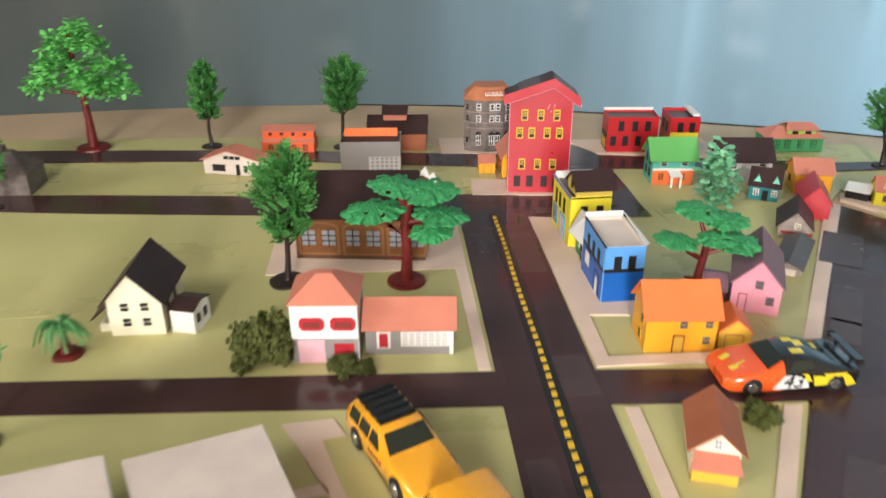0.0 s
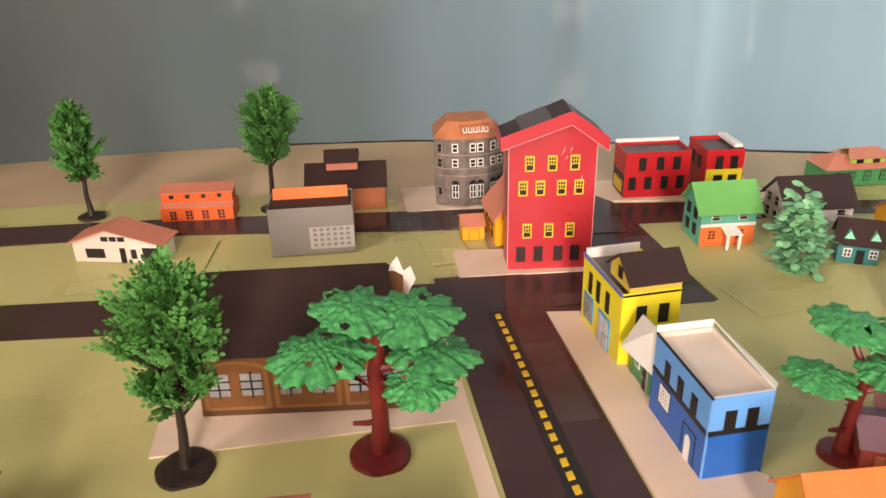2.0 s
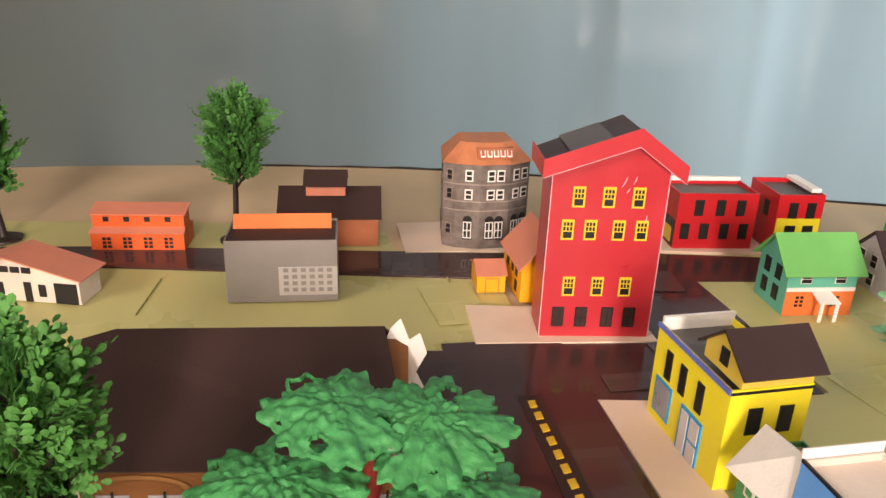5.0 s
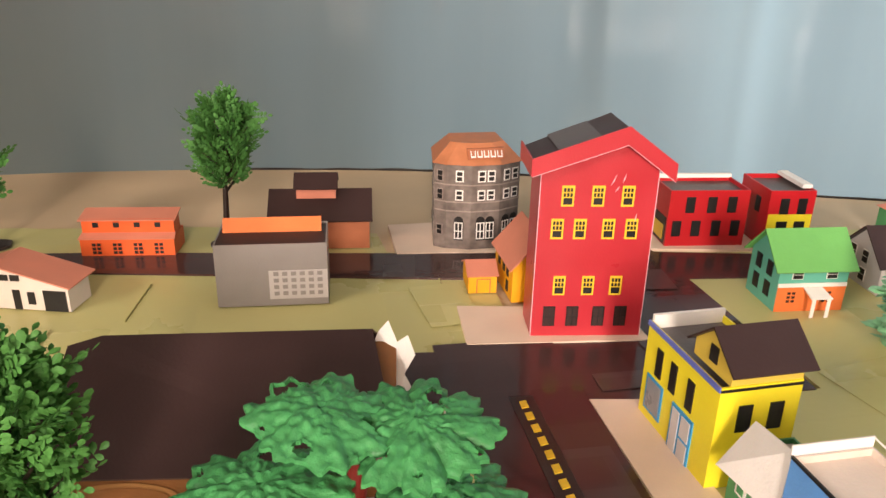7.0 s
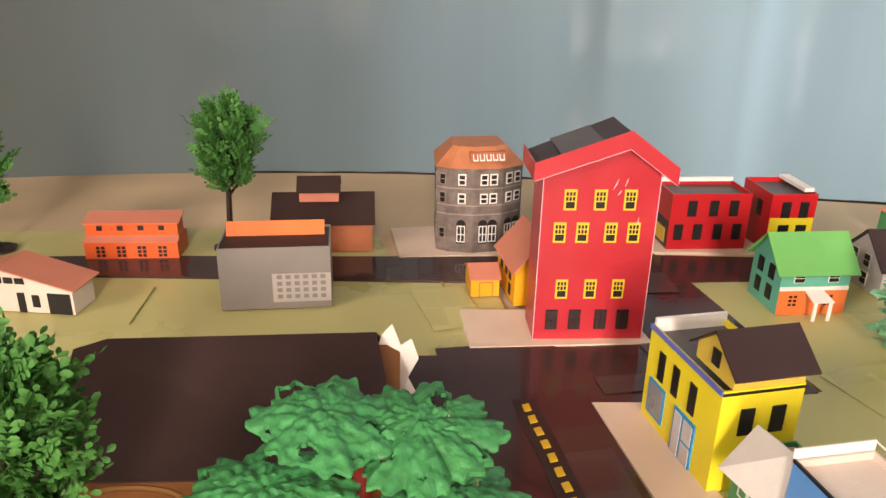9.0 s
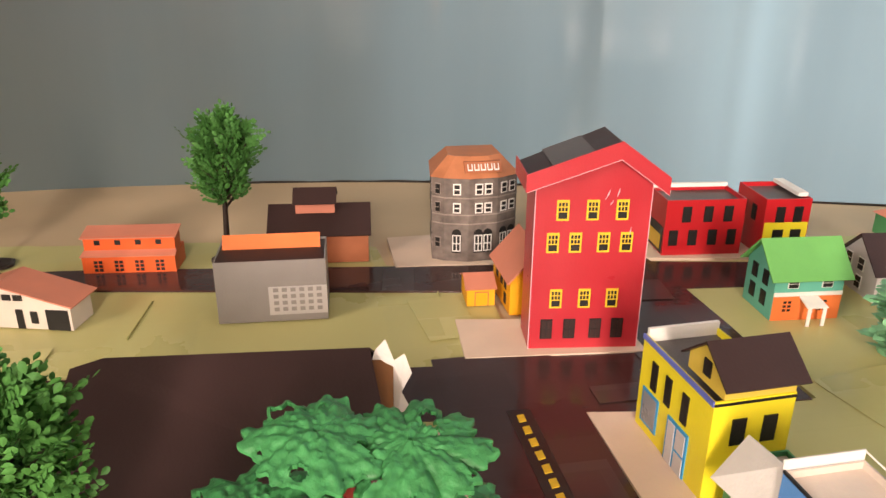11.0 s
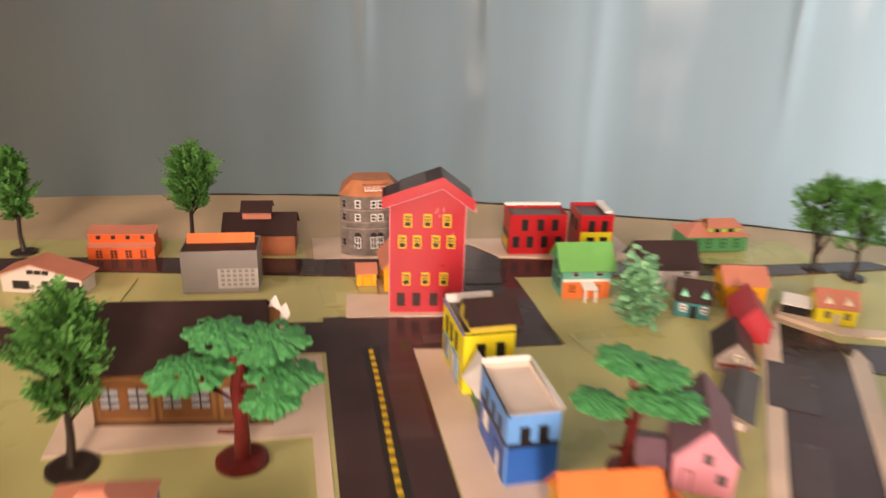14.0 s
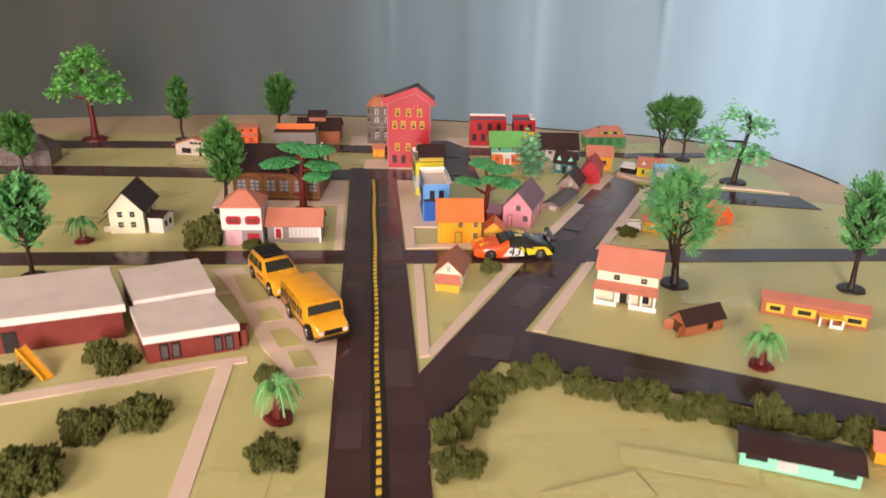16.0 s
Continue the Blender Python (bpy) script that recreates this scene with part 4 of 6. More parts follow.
# blue block
t, W, F = house("blue_block", (0.0505, 0.4775), (0.0780, 0.4780), 0.051, 0.0430, "flat", "dirty_white", "dirty_white", "two-tone blue card block with a sunken white roof", "building", rise=0.0025)
for face, length in (("front", W), ("left", 0.051), ("right", 0.051), ("back", W)):
    panel(t, F[face], "lower_wall", length / 2, 0.0, length + 0.0004, 0.0250, "blue", 0.0003)
    panel(t, F[face], "upper_wall", length / 2, 0.0255, length - 0.0002, 0.0172, "skyblue", 0.0004)
    panel(t, F[face], "black_band", length / 2, 0.0235, length - 0.0002, 0.0026, "black", 0.0006)
for u in (0.0092, 0.0190):
    panel(t, F["front"], "window", u, 0.0258, 0.0052, 0.0098, "black", 0.0007)
for u in (0.014, 0.0265, 0.0390):
    panel(t, F["left"], "window", u, 0.0258, 0.0052, 0.0098, "black", 0.0007)
panel(t, F["left"], "rim", 0.026, 0.0424, 0.052, 0.0010, "black", 0.0006)
win = panel(t, F["left"], "lattice_window", 0.0140, 0.0110, 0.0105, 0.0110, "black", 0.0006)
g = Geo()
for i in range(5):
    plate(g, F["left"], 0.0095 + i * 0.0021, 0.0103 + i * 0.0021, 0.0115, 0.0215, 0.0005, 0.0008)
for j in range(5):
    plate(g, F["left"], 0.0092, 0.0190, 0.0120 + j * 0.0021, 0.0127 + j * 0.0021, 0.0005, 0.0009)
part("lattice", g, "white", win)
part("door_surround", plate(plate(plate(Geo(), F["left"], 0.0320, 0.0326, 0, 0.0170, -0.0002, 0.0005), F["left"], 0.0434, 0.0440, 0, 0.0170, -0.0002, 0.0005), F["left"], 0.0320, 0.0440, 0.0170, 0.0176, -0.0002, 0.0005), "black", t)
door = Geo()
fan = [(0.0355, 0.0), (0.0405, 0.0), (0.0405, 0.0105)] + [(0.0380 + 0.0025 * math.cos(a), 0.0105 + 0.0035 * math.sin(a)) for a in np.linspace(0.3, math.pi - 0.3, 7)] + [(0.0355, 0.0105)]
door.add([F["left"](u, v, 0.0006) for u, v in fan], [tuple(range(len(fan)))])
part("door", door, "white", t, "white arched door")
rim = Geo().box(-0.0003, W + 0.0003, 0.0514, 0.0520, 0.040, 0.0465).sheet([(W, 0.0, 0.0432), (W + 0.004, 0.004, 0.0425), (W + 0.0025, 0.050, 0.0440), (W, 0.052, 0.0465)], 0.0006)
part("paper_rim", rim, "white", t, "white torn paper rim")
edge = Geo().box(-0.0004, 0.0004, -0.0004, 0.0004, 0, 0.0430)
part("worn_edge", edge, "skyblue", t)

# green slip of a shop with a loose white paper flap, between the blue and the yellow block
t, W, F = house("green_shop", (0.0525, 0.5360), (0.0750, 0.5360), 0.024, 0.0245, "flat", "greenwall", "dirty_white", "narrow green card shop between two blocks", "shop", rise=0.002)
window(t, F["left"], 0.008, 0.008, 0.006, 0.009, "white", "greenwall", 1, 2, 0.0012)
window(t, F["left"], 0.0175, 0.0, 0.006, 0.014, "lightgrey", "black", 1, 2, 0.0008)
flap = Geo().sheet([(0.0450, 0.5580, 0.0180), (0.0500, 0.5300, 0.0180), (0.0503, 0.5295, 0.0440), (0.0525, 0.5520, 0.0390)], 0.0006)
f = new("paper_flap", flap.mesh("paper_flap", M["white"]))
f.parent = None
tagged(f, "loose white paper flap leaning on the blue block", "paper flap")

# yellow block with an attic
t, W, F = house("yellow_block", (0.0475, 0.5660), (0.0800, 0.5675), 0.052, 0.0430, "flat", "yellow", "greyroof", "bright yellow card block with blue shop windows and an attic", "building", rise=0.0030)
for u in (0.0115, 0.0225, 0.0350):
    panel(t, F["left"], "window", u, 0.0230, 0.0045, 0.0125, "black")
for u in (0.0110, 0.0235):
    panel(t, F["front"], "window", u, 0.0240, 0.0056, 0.0110, "black")
w1 = window(t, F["left"], 0.0105, 0.0050, 0.0130, 0.0160, "trimblue", "glassgrey", 1, 1, 0.0012, "shop_window")
d1 = panel(t, F["left"], "shop_door", 0.0325, 0.0, 0.0150, 0.0205, "trimblue", 0.0006)
g = Geo()
for u0, u1, v0, v1 in ((0.0263, 0.0312, 0.001, 0.0192), (0.0328, 0.0388, 0.0103, 0.0192), (0.0328, 0.0388, 0.001, 0.0090)):
    plate(g, F["left"], u0, u1, v0, v1, 0.0005, 0.0009)
part("door_glass", g, "lightgrey", d1)
panel(t, F["left"], "blue_cornice", 0.026, 0.0412, 0.052, 0.0020, "violet", 0.0007)
panel(t, F["front"], "dark_gap", W / 2, 0.0412, W, 0.0010, "black", 0.0004)
part("paper_rim", Geo().box(0.0008, W, 0.0500, 0.0516, 0.040, 0.0460), "white", t, "white torn paper rim")
attic = part("attic", Geo().add([(0.004, 0.0006, 0.0428), (0.004, 0.025, 0.0428), (0.004, 0.025, 0.0500), (0.004, 0.0128, 0.0590), (0.004, 0.0006, 0.0500), (W, 0.0006, 0.0428), (W, 0.025, 0.0428), (W, 0.025, 0.0500), (W, 0.0128, 0.0590), (W, 0.0006, 0.0500)],
                                [(4, 3, 2, 1, 0), (5, 6, 7, 8, 9), (0, 5, 9, 4), (1, 2, 7, 6), (0, 1, 6, 5), (4, 9, 8, 3), (3, 8, 7, 2)]), "mustard", t)
part("attic_roof", Geo().sheet([(0.002, -0.003, 0.0482), (W + 0.003, -0.003, 0.0482), (W + 0.003, 0.0128, 0.0602), (0.002, 0.0128, 0.0602)], 0.0008).sheet([(0.002, 0.0128, 0.0602), (W + 0.003, 0.0128, 0.0602), (W + 0.003, 0.028, 0.0482), (0.002, 0.028, 0.0482)], 0.0008), "darkroof", attic)
panel(attic, lambda u, v, n: (0.004 - n, 0.025 - u, v), "attic_window", 0.0125, 0.0460, 0.0048, 0.0065, "black")

# amber house with an orange roof, and its garage
t, W, F = house("orange_roof_house", (0.0610, 0.4160), (0.1045, 0.4130), 0.031, 0.0255, "gable_x", "amber", "orange", "amber card house with a bright orange roof", "house", rise=0.0165, over=0.0025)
for u, v in ((0.0225, 0.0170), (0.0380, 0.0170), (0.0375, 0.0055)):
    window(t, F["front"], u, v, 0.0055, 0.0062, "gold", "greyroof", 1, 2, 0.0006)
for u, v in ((0.009, 0.004), (0.012, 0.016)):
    window(t, F["left"], u + 0.01, v, 0.0050, 0.0065, "gold", "black", 1, 2, 0.0006)
door = panel(t, F["front"], "door", 0.0205, 0.0, 0.0062, 0.0118, "gold")
g = Geo()
for u0, u1, v0, v1 in ((0.0170, 0.0176, 0, 0.0122), (0.0234, 0.0240, 0, 0.0122), (0.0170, 0.0240, 0.0118, 0.0124)):
    plate(g, F["front"], u0, u1, v0, v1, 0.0, 0.0008)
part("door_frame", g, "brick", door)
t, W, F = house("yellow_garage", (0.1080, 0.4170), (0.1270, 0.4135), 0.022, 0.0125, "gable_y", "gold", "orange", "small yellow card garage with an orange roof", "garage", rise=0.0085, over=0.0015)
g = Geo()
for u in (0.004, 0.015):
    plate(g, F["front"], u - 0.0003, u + 0.0003, 0, 0.0105, -0.0002, 0.0003)
plate(g, F["front"], 0.004, 0.015, 0.0100, 0.0106, -0.0002, 0.0003)
part("door", g, "rust", t)

# little house on the triangle
t, W, F = house("porch_cottage", (0.0505, 0.3115), (0.0720, 0.3050), 0.034, 0.0170, "gable_y", "cream", "rust", "small cream card cottage with a brown roof and yellow porch", "cottage", rise=0.0105, over=0.0028)
window(t, F["front"], 0.0112, 0.0165, 0.0038, 0.0062, "white", "glassgrey", 2, 2, 0.0005)
porch = part("porch", Geo().box(0.0005, W - 0.0005, -0.0055, 0.0, 0, 0.0070), "gold", t)
part("porch_roof", Geo().sheet([(-0.001, -0.009, 0.0095), (W + 0.001, -0.009, 0.0095), (W - 0.001, 0.0, 0.0145), (0.001, 0.0, 0.0145)], 0.0008), "salmon", porch)
for u in (0.010, 0.022):
    window(t, F["right"], u, 0.004, 0.004, 0.006, "cream", "rust", 1, 2, 0.0005)

# white and pink shop house, ranch house
t, W, F = house("pink_shop_house", (-0.1530, 0.4220), (-0.1135, 0.4195), 0.036, 0.0400, "hip", "white", "salmon", "white card shop house with red windows and a pink garage door", "house", rise=0.0130, over=0.0015)
panel(t, F["front"], "lower_wall", W / 2, 0.0, W - 0.0004, 0.0165, "grey", 0.0004)
panel(t, F["right"], "side_wall", 0.018, 0.0, 0.0356, 0.0398, "lightgrey", 0.0004)
panel(t, F["front"], "garage_door", 0.0115, 0.0, 0.0160, 0.0160, "lightpink", 0.0007)
for u in (0.0125, 0.0310):
    win = part("window", Geo().add([F["front"](u + a, 0.0270 + b, 0.0006) for a, b in ((-0.0075, -0.0022), (-0.0055, -0.0045), (0.0055, -0.0045), (0.0075, -0.0022), (0.0075, 0.0022), (0.0055, 0.0045), (-0.0055, 0.0045), (-0.0075, 0.0022))], [tuple(range(8))]), "red", t, "red eight-sided window frame")
    panel(win, F["front"], "pane", u, 0.0245, 0.0095, 0.0042, "brick", 0.0010)
panel(t, F["front"], "red_awning", 0.0310, 0.0060, 0.0120, 0.0075, "red", 0.0008)
t, W, F = house("ranch_house", (-0.1095, 0.4270), (-0.0560, 0.4235), 0.030, 0.0190, "gable_x", "grey", "salmon", "long grey card house with a salmon roof and white window band", "house", rise=0.0125, over=0.0022)
win = panel(t, F["front"], "window", 0.0110, 0.0045, 0.0085, 0.0120, "white", 0.0005)
panel(win, F["front"], "pane", 0.0110, 0.0055, 0.0052, 0.0098, "red", 0.0009)
band = panel(t, F["front"], "window_band", 0.0365, 0.0060, 0.0300, 0.0108, "white", 0.0005)
g = Geo()
for i in range(7):
    for j in range(4):
        plate(g, F["front"], 0.0228 + i * 0.0040, 0.0256 + i * 0.0040, 0.0072 + j * 0.0023, 0.0084 + j * 0.0023, 0.0004, 0.0008)
part("pane", g, "lightgrey", band)
panel(t, F["front"], "corner_post", W - 0.0012, 0.0, 0.0024, 0.0188, "white", 0.0007)

# cream farmhouse with its shed
t, W, F = house("cream_house", (-0.2725, 0.4610), (-0.2385, 0.4605), 0.046, 0.0270, "gable_y", "cream", "darkroof", "cream card farmhouse with a dark brown roof", "house", rise=0.0185, over=0.004)
for u in (0.0110, 0.0235):
    for v in (0.0065, 0.0175):
        window(t, F["front"], u, v, 0.0062, 0.0068, "cream", "black", 1, 2, 0.0006)
for u in (0.012, 0.028):
    panel(t, F["right"], "window", u, 0.010, 0.0055, 0.0080, "black")
part("porch_roof", Geo().sheet([(-0.013, 0.002, 0.0105), (0.0, 0.002, 0.0215), (0.0, 0.040, 0.0215), (-0.013, 0.040, 0.0105)][::1], 0.0008), "darkroof", t)
part("back_porch", Geo().box(-0.009, 0.0, 0.006, 0.034, 0, 0.006), "cream", t)
t, W, F = house("white_shed", (-0.2350, 0.4630), (-0.2195, 0.4590), 0.022, 0.0165, "gable_x", "white", "darkroof", "small white card shed with a dark roof", "shed", rise=0.0035, over=0.001)
for u in (0.006, 0.015):
    panel(t, F["right"], "window", u, 0.006, 0.004, 0.006, "black")

# brown school hall with arched panels
t, W, F = house("brown_hall", (-0.1650, 0.5630), (-0.0665, 0.5510), 0.078, 0.0350, "gable_x", "brown", "darkroof", "wide brown printed card hall with a dark roof", "hall", rise=0.0165, over=0.0025, skew=0.63, roofed=False)
roof = Geo().sheet([(-0.009, -0.0025, 0.0350), (W + 0.0020, -0.0025, 0.0350), (W - 0.0085, 0.0510, 0.0556), (-0.0020, 0.0485, 0.0552), (-0.0125, 0.0450, 0.0532)], 0.0008)
roof.sheet([(-0.0020, 0.0485, 0.0552), (W - 0.0085, 0.0510, 0.0556), (W - 0.0040, 0.0800, 0.0345), (-0.0020, 0.0800, 0.0345)], 0.0008)
part("roof", roof, "darkroof", t)
panel(t, F["front"], "plinth", W / 2, 0.0, W, 0.0040, "darkbrown", 0.0006)
for i, (u0, u1) in enumerate(((0.002, 0.034), (0.036, 0.068), (0.070, 0.1005))):
    uc = (u0 + u1) / 2
    arch = part("arch_panel", Geo().add([F["front"](uc + a, b, 0.0005) for a, b in [((u1 - u0) / 2 * s, 0.004) for s in (-1, 1)] + [((u1 - u0) / 2 * math.cos(q), 0.0265 + 0.0055 * math.sin(q)) for q in np.linspace(0, math.pi, 11)]], [tuple(range(13))]), "lightbrown", t)
    g = Geo().add([F["front"](uc + a, b, 0.0008) for a, b in [((u1 - u0) / 2 * s * 0.86, 0.006) for s in (-1, 1)] + [((u1 - u0) / 2 * 0.86 * math.cos(q), 0.0262 + 0.0042 * math.sin(q)) for q in np.linspace(0, math.pi, 11)]], [tuple(range(13))])
    part("arch_field", g, "brown", arch)
    for du in (-0.0078, 0.0078):
        wn = panel(t, F["front"], "window", uc + du, 0.0125, 0.0100, 0.0125, "glassgrey", 0.0011)
        g = Geo()
        plate(g, F["front"], uc + du - 0.0004, uc + du + 0.0004, 0.0115, 0.0262, 0.001, 0.0014)
        for v in (0.0160, 0.0205):
            plate(g, F["front"], uc + du - 0.0055, uc + du + 0.0055, v, v + 0.0007, 0.001, 0.0014)
        part("glazing_bar", g, "black", wn)
ruffle = [(-0.001, 0.036, 0.036), (0.0060, 0.032, 0.030), (0.0110, 0.038, 0.040), (0.0085, 0.040, 0.047), (0.0115, 0.042, 0.055), (0.0095, 0.046, 0.062), (0.0065, 0.047, 0.058), (0.0040, 0.051, 0.066), (0.0010, 0.052, 0.060), (-0.0015, 0.048, 0.050)]
part("paper_ruffle", Geo().sheet([(W - 0.0078 + a * 1.25, b, 0.030 + (c - 0.030) * 0.80) for a, b, c in ruffle], 0.0006), "white", t, "ruffled white paper end of the roof")

# brick school: three flat blocks
def school_block(base, z, name):
    t = thing(name, pose(0, 0, 0), "brick red card school block with a thick white roof", "school block", "brick school blocks")
    mid = sum((Vector(p) for p in base), Vector((0, 0))) / len(base)
    part("wall", Geo().prism([tuple(mid + (Vector(p) - mid) * 0.965) for p in base], 0, z - 0.006), "brick", t)
    part("fascia", Geo().prism(base, z - 0.006, z - 0.0005), "white", t, "white roof edge")
    part("roof", Geo().prism([tuple(mid + (Vector(p) - mid) * 0.992) for p in base], z - 0.001, z), "dirty_white", t)
    return t


fb = [(-0.168, 0.197), (-0.103, 0.214), (-0.131, 0.266), (-0.191, 0.247)]
sb = [(-0.189, 0.252), (-0.131, 0.272), (-0.157, 0.334), (-0.218, 0.313)]
lb = [(-0.355, 0.200), (-0.191, 0.239), (-0.225, 0.313), (-0.380, 0.272)]
front_block = school_block(fb, 0.0225, "school_front_block")
school_block(sb, 0.0245, "school_rear_block")
left_block = school_block(lb, 0.0285, "school_long_block")
mid = sum((Vector(p) for p in fb), Vector((0, 0))) / 4
P, Q = (tuple(mid + (Vector(p) - mid) * 0.965) for p in (fb[0], fb[1]))
fn = between(P, Q)
for u in (0.0125, 0.0205, 0.0500, 0.0580):
    win = panel(front_block, fn, "window", u, 0.002, 0.0062, 0.0125, "black", 0.0006)
    panel(win, fn, "pane", u, 0.003, 0.0044, 0.0100, "greyroof", 0.0009)
mid = sum((Vector(p) for p in lb), Vector((0, 0))) / 4
P, Q = (tuple(mid + (Vector(p) - mid) * 0.965) for p in (lb[0], lb[1]))
panel(left_block, between(P, Q), "door", 0.085, 0.0, 0.010, 0.017, "black", 0.0006)
part("annex", Geo().box(-0.108, -0.100, 0.220, 0.232, 0, 0.0135), "brick", front_block)

# houses at the back left
t = thing("orange_block", frame_of((-0.2285, 0.8250), (-0.1720, 0.8195))[0] @ Matrix.Diagonal((0.92, 0.75, 0.78, 1)), "long orange card block in two steps with small windows", "building", "paper houses of the town")
W = 0.0612
fn = on_face("front", W, 0.03)
part("lower_storey", Geo().box(0, W, 0, 0.032, 0, 0.0150), "vermilion", t)
part("ledge", Geo().sheet([(-0.0008, -0.0012, 0.0150), (W + 0.0008, -0.0012, 0.0150), (W, 0.008, 0.0180), (0, 0.008, 0.0180)], 0.0007), "salmon", t)
part("upper_storey", Geo().box(0.0005, W - 0.0005, 0.007, 0.025, 0.0150, 0.0290), "vermilion", t)
part("roof", Geo().sheet([(-0.001, 0.005, 0.0285), (W + 0.001, 0.005, 0.0285), (W + 0.001, 0.026, 0.0325), (-0.001, 0.026, 0.0325)], 0.0008), "salmon", t, "dull salmon roof")
part("side_wall", Geo().add([(W - 0.0006, 0.007, 0.0285), (W - 0.0006, 0.025, 0.0285), (W - 0.0006, 0.025, 0.0318)], [(0, 1, 2)]), "rust", t)
for i in range(4):
    u = 0.0105 + i * 0.0135
    win = panel(t, fn, "window", u, 0.0020, 0.0066, 0.0100, "vermilion", 0.0003)
    g = Geo()
    for a in range(2):
        for b in range(3):
            plate(g, fn, u - 0.0028 + a * 0.0032, u - 0.0004 + a * 0.0032, 0.0022 + b * 0.0033, 0.0046 + b * 0.0033, 0.0002, 0.0006)
    part("pane", g, "black", win)
    fn2 = lambda u_, v_, n_: (u_, 0.007 - n_, v_)
    panel(t, fn2, "upper_window", u - 0.001, 0.0220, 0.0038, 0.0040, "black", 0.0004)

t, W, F = house("red_barn", (-0.1140, 0.8220), (-0.0520, 0.8170), 0.038, 0.0198, "gable_x", "rust", "darkroof", "rust red card barn with a dark roof and roof turret", "barn", rise=0.0140, over=0.002)
part("turret", Geo().box(0.016, 0.041, 0.012, 0.026, 0.0300, 0.0388), "salmon", t)
part("turret_roof", Geo().sheet([(0.0145, 0.008, 0.0375), (0.0425, 0.008, 0.0375), (0.0425, 0.019, 0.0455), (0.0145, 0.019, 0.0455)], 0.0008).sheet([(0.0145, 0.019, 0.0455), (0.0425, 0.019, 0.0455), (0.0425, 0.030, 0.0375), (0.0145, 0.030, 0.0375)], 0.0008), "darkroof", t)

t, W, F = house("grey_factory", (-0.1395, 0.7420), (-0.0810, 0.7390), 0.034, 0.0355, "flat", "grey", "darkroof", "grey card factory with an orange roof strip and a window grid", "factory", rise=0.001)
part("rear_roof", Geo().sheet([(0.0, 0.0008, 0.0350), (W, 0.0008, 0.0350), (W - 0.002, 0.016, 0.0368), (0.002, 0.016, 0.0368)], 0.0006), "darkroof", t)
part("orange_roof", Geo().sheet([(0.003, 0.015, 0.0362), (W - 0.003, 0.015, 0.0365), (W - 0.003, 0.020, 0.0436), (0.003, 0.020, 0.0436)], 0.0008), "orange", t)
grid = panel(t, F["front"], "window_grid", 0.0430, 0.0040, 0.0310, 0.0165, "lightgrey", 0.0004)
g = Geo()
for i in range(6):
    for j in range(4):
        plate(g, F["front"], 0.0300 + i * 0.0046, 0.0327 + i * 0.0046, 0.0062 + j * 0.0038, 0.0084 + j * 0.0038, 0.0003, 0.0007)
part("pane", g, "grey", grid)

t, W, F = house("low_house", (-0.2770, 0.7640), (-0.2145, 0.7470), 0.020, 0.0150, "gable_y", "dirty_white", "salmon", "low white card house with a salmon roof", "house", rise=0.0100, over=0.003, skew=0.42)
for u, v, w, h in ((0.020, 0.0145, 0.004, 0.003), (0.025, 0.0145, 0.004, 0.003), (0.030, 0.0145, 0.004, 0.003), (0.0130, 0.003, 0.011, 0.0062), (0.0295, 0.0, 0.0032, 0.0100), (0.0465, 0.0, 0.0100, 0.0105), (0.0360, 0.003, 0.0032, 0.0062)):
    panel(t, F["front"], "window", u * 1.23, v * 1.12, w * 1.23, h * 1.12, "black")

# dark grey hut at the left edge
t, W, F = house("grey_hut", (-0.4900, 0.7160), (-0.4270, 0.7160), 0.040, 0.0200, "hip", "stone", "stone", "dark grey stone-print card hut", "hut", rise=0.0180, over=0.001)
part("chimney", Geo().box(0.030, 0.040, 0.016, 0.024, 0.036, 0.043), "stone", t)

# houses on the east side
t, W, F = house("porch_house", (0.1860, 0.2815), (0.2315, 0.2600), 0.030, 0.0300, "gable_x", "cream", "salmon", "cream card house with a salmon roof and white front porch", "house", rise=0.0150, over=0.0022)
for u in (0.0165, 0.0390):
    window(t, F["front"], u, 0.0205, 0.0060, 0.0055, "cream", "black", 1, 2, 0.0005)
panel(t, F["front"], "door", 0.0235, 0.0, 0.0060, 0.0115, "black")
panel(t, F["front"], "window", 0.0420, 0.0030, 0.0050, 0.0080, "black")
porch = part("porch_roof", Geo().sheet([(-0.003, -0.011, 0.0150), (W + 0.002, -0.011, 0.0150), (W, 0.0, 0.0190), (0, 0.0, 0.0190)], 0.0008), "salmon", t)
for u in (0.0, 0.0170, 0.0290, 0.0380, W - 0.0018):
    part("porch_post", Geo().box(u, u + 0.0018, -0.0100, -0.0084, 0, 0.0148), "white", porch)
for u0, u1 in ((0.0, 0.0170), (0.0300, 0.052)):
    part("porch_rail", Geo().box(u0, u1, -0.0098, -0.0090, 0, 0.0042), "white", porch)
t, W, F = house("brick_shed", (0.2380, 0.2105), (0.2735, 0.2220), 0.018, 0.0105, "gable_x", "rust", "darkroof", "small brown card shed with a dark roof", "shed", rise=0.0085, over=0.0018)
panel(t, F["front"], "window", 0.0240, 0.0025, 0.0050, 0.0055, "black")
panel(t, F["left"], "opening", 0.0090, 0.0, 0.0110, 0.0090, "darkbrown")
for y0, y1 in ((0.0036, 0.0010), (0.0144, 0.0180)):
    part("door_flap", Geo().sheet([(-0.0006, y0, 0.0), (-0.0075, y1, 0.0), (-0.0068, y1, 0.0088), (-0.0006, y0, 0.0092)], 0.0006), "rust", t, "open card door flap")
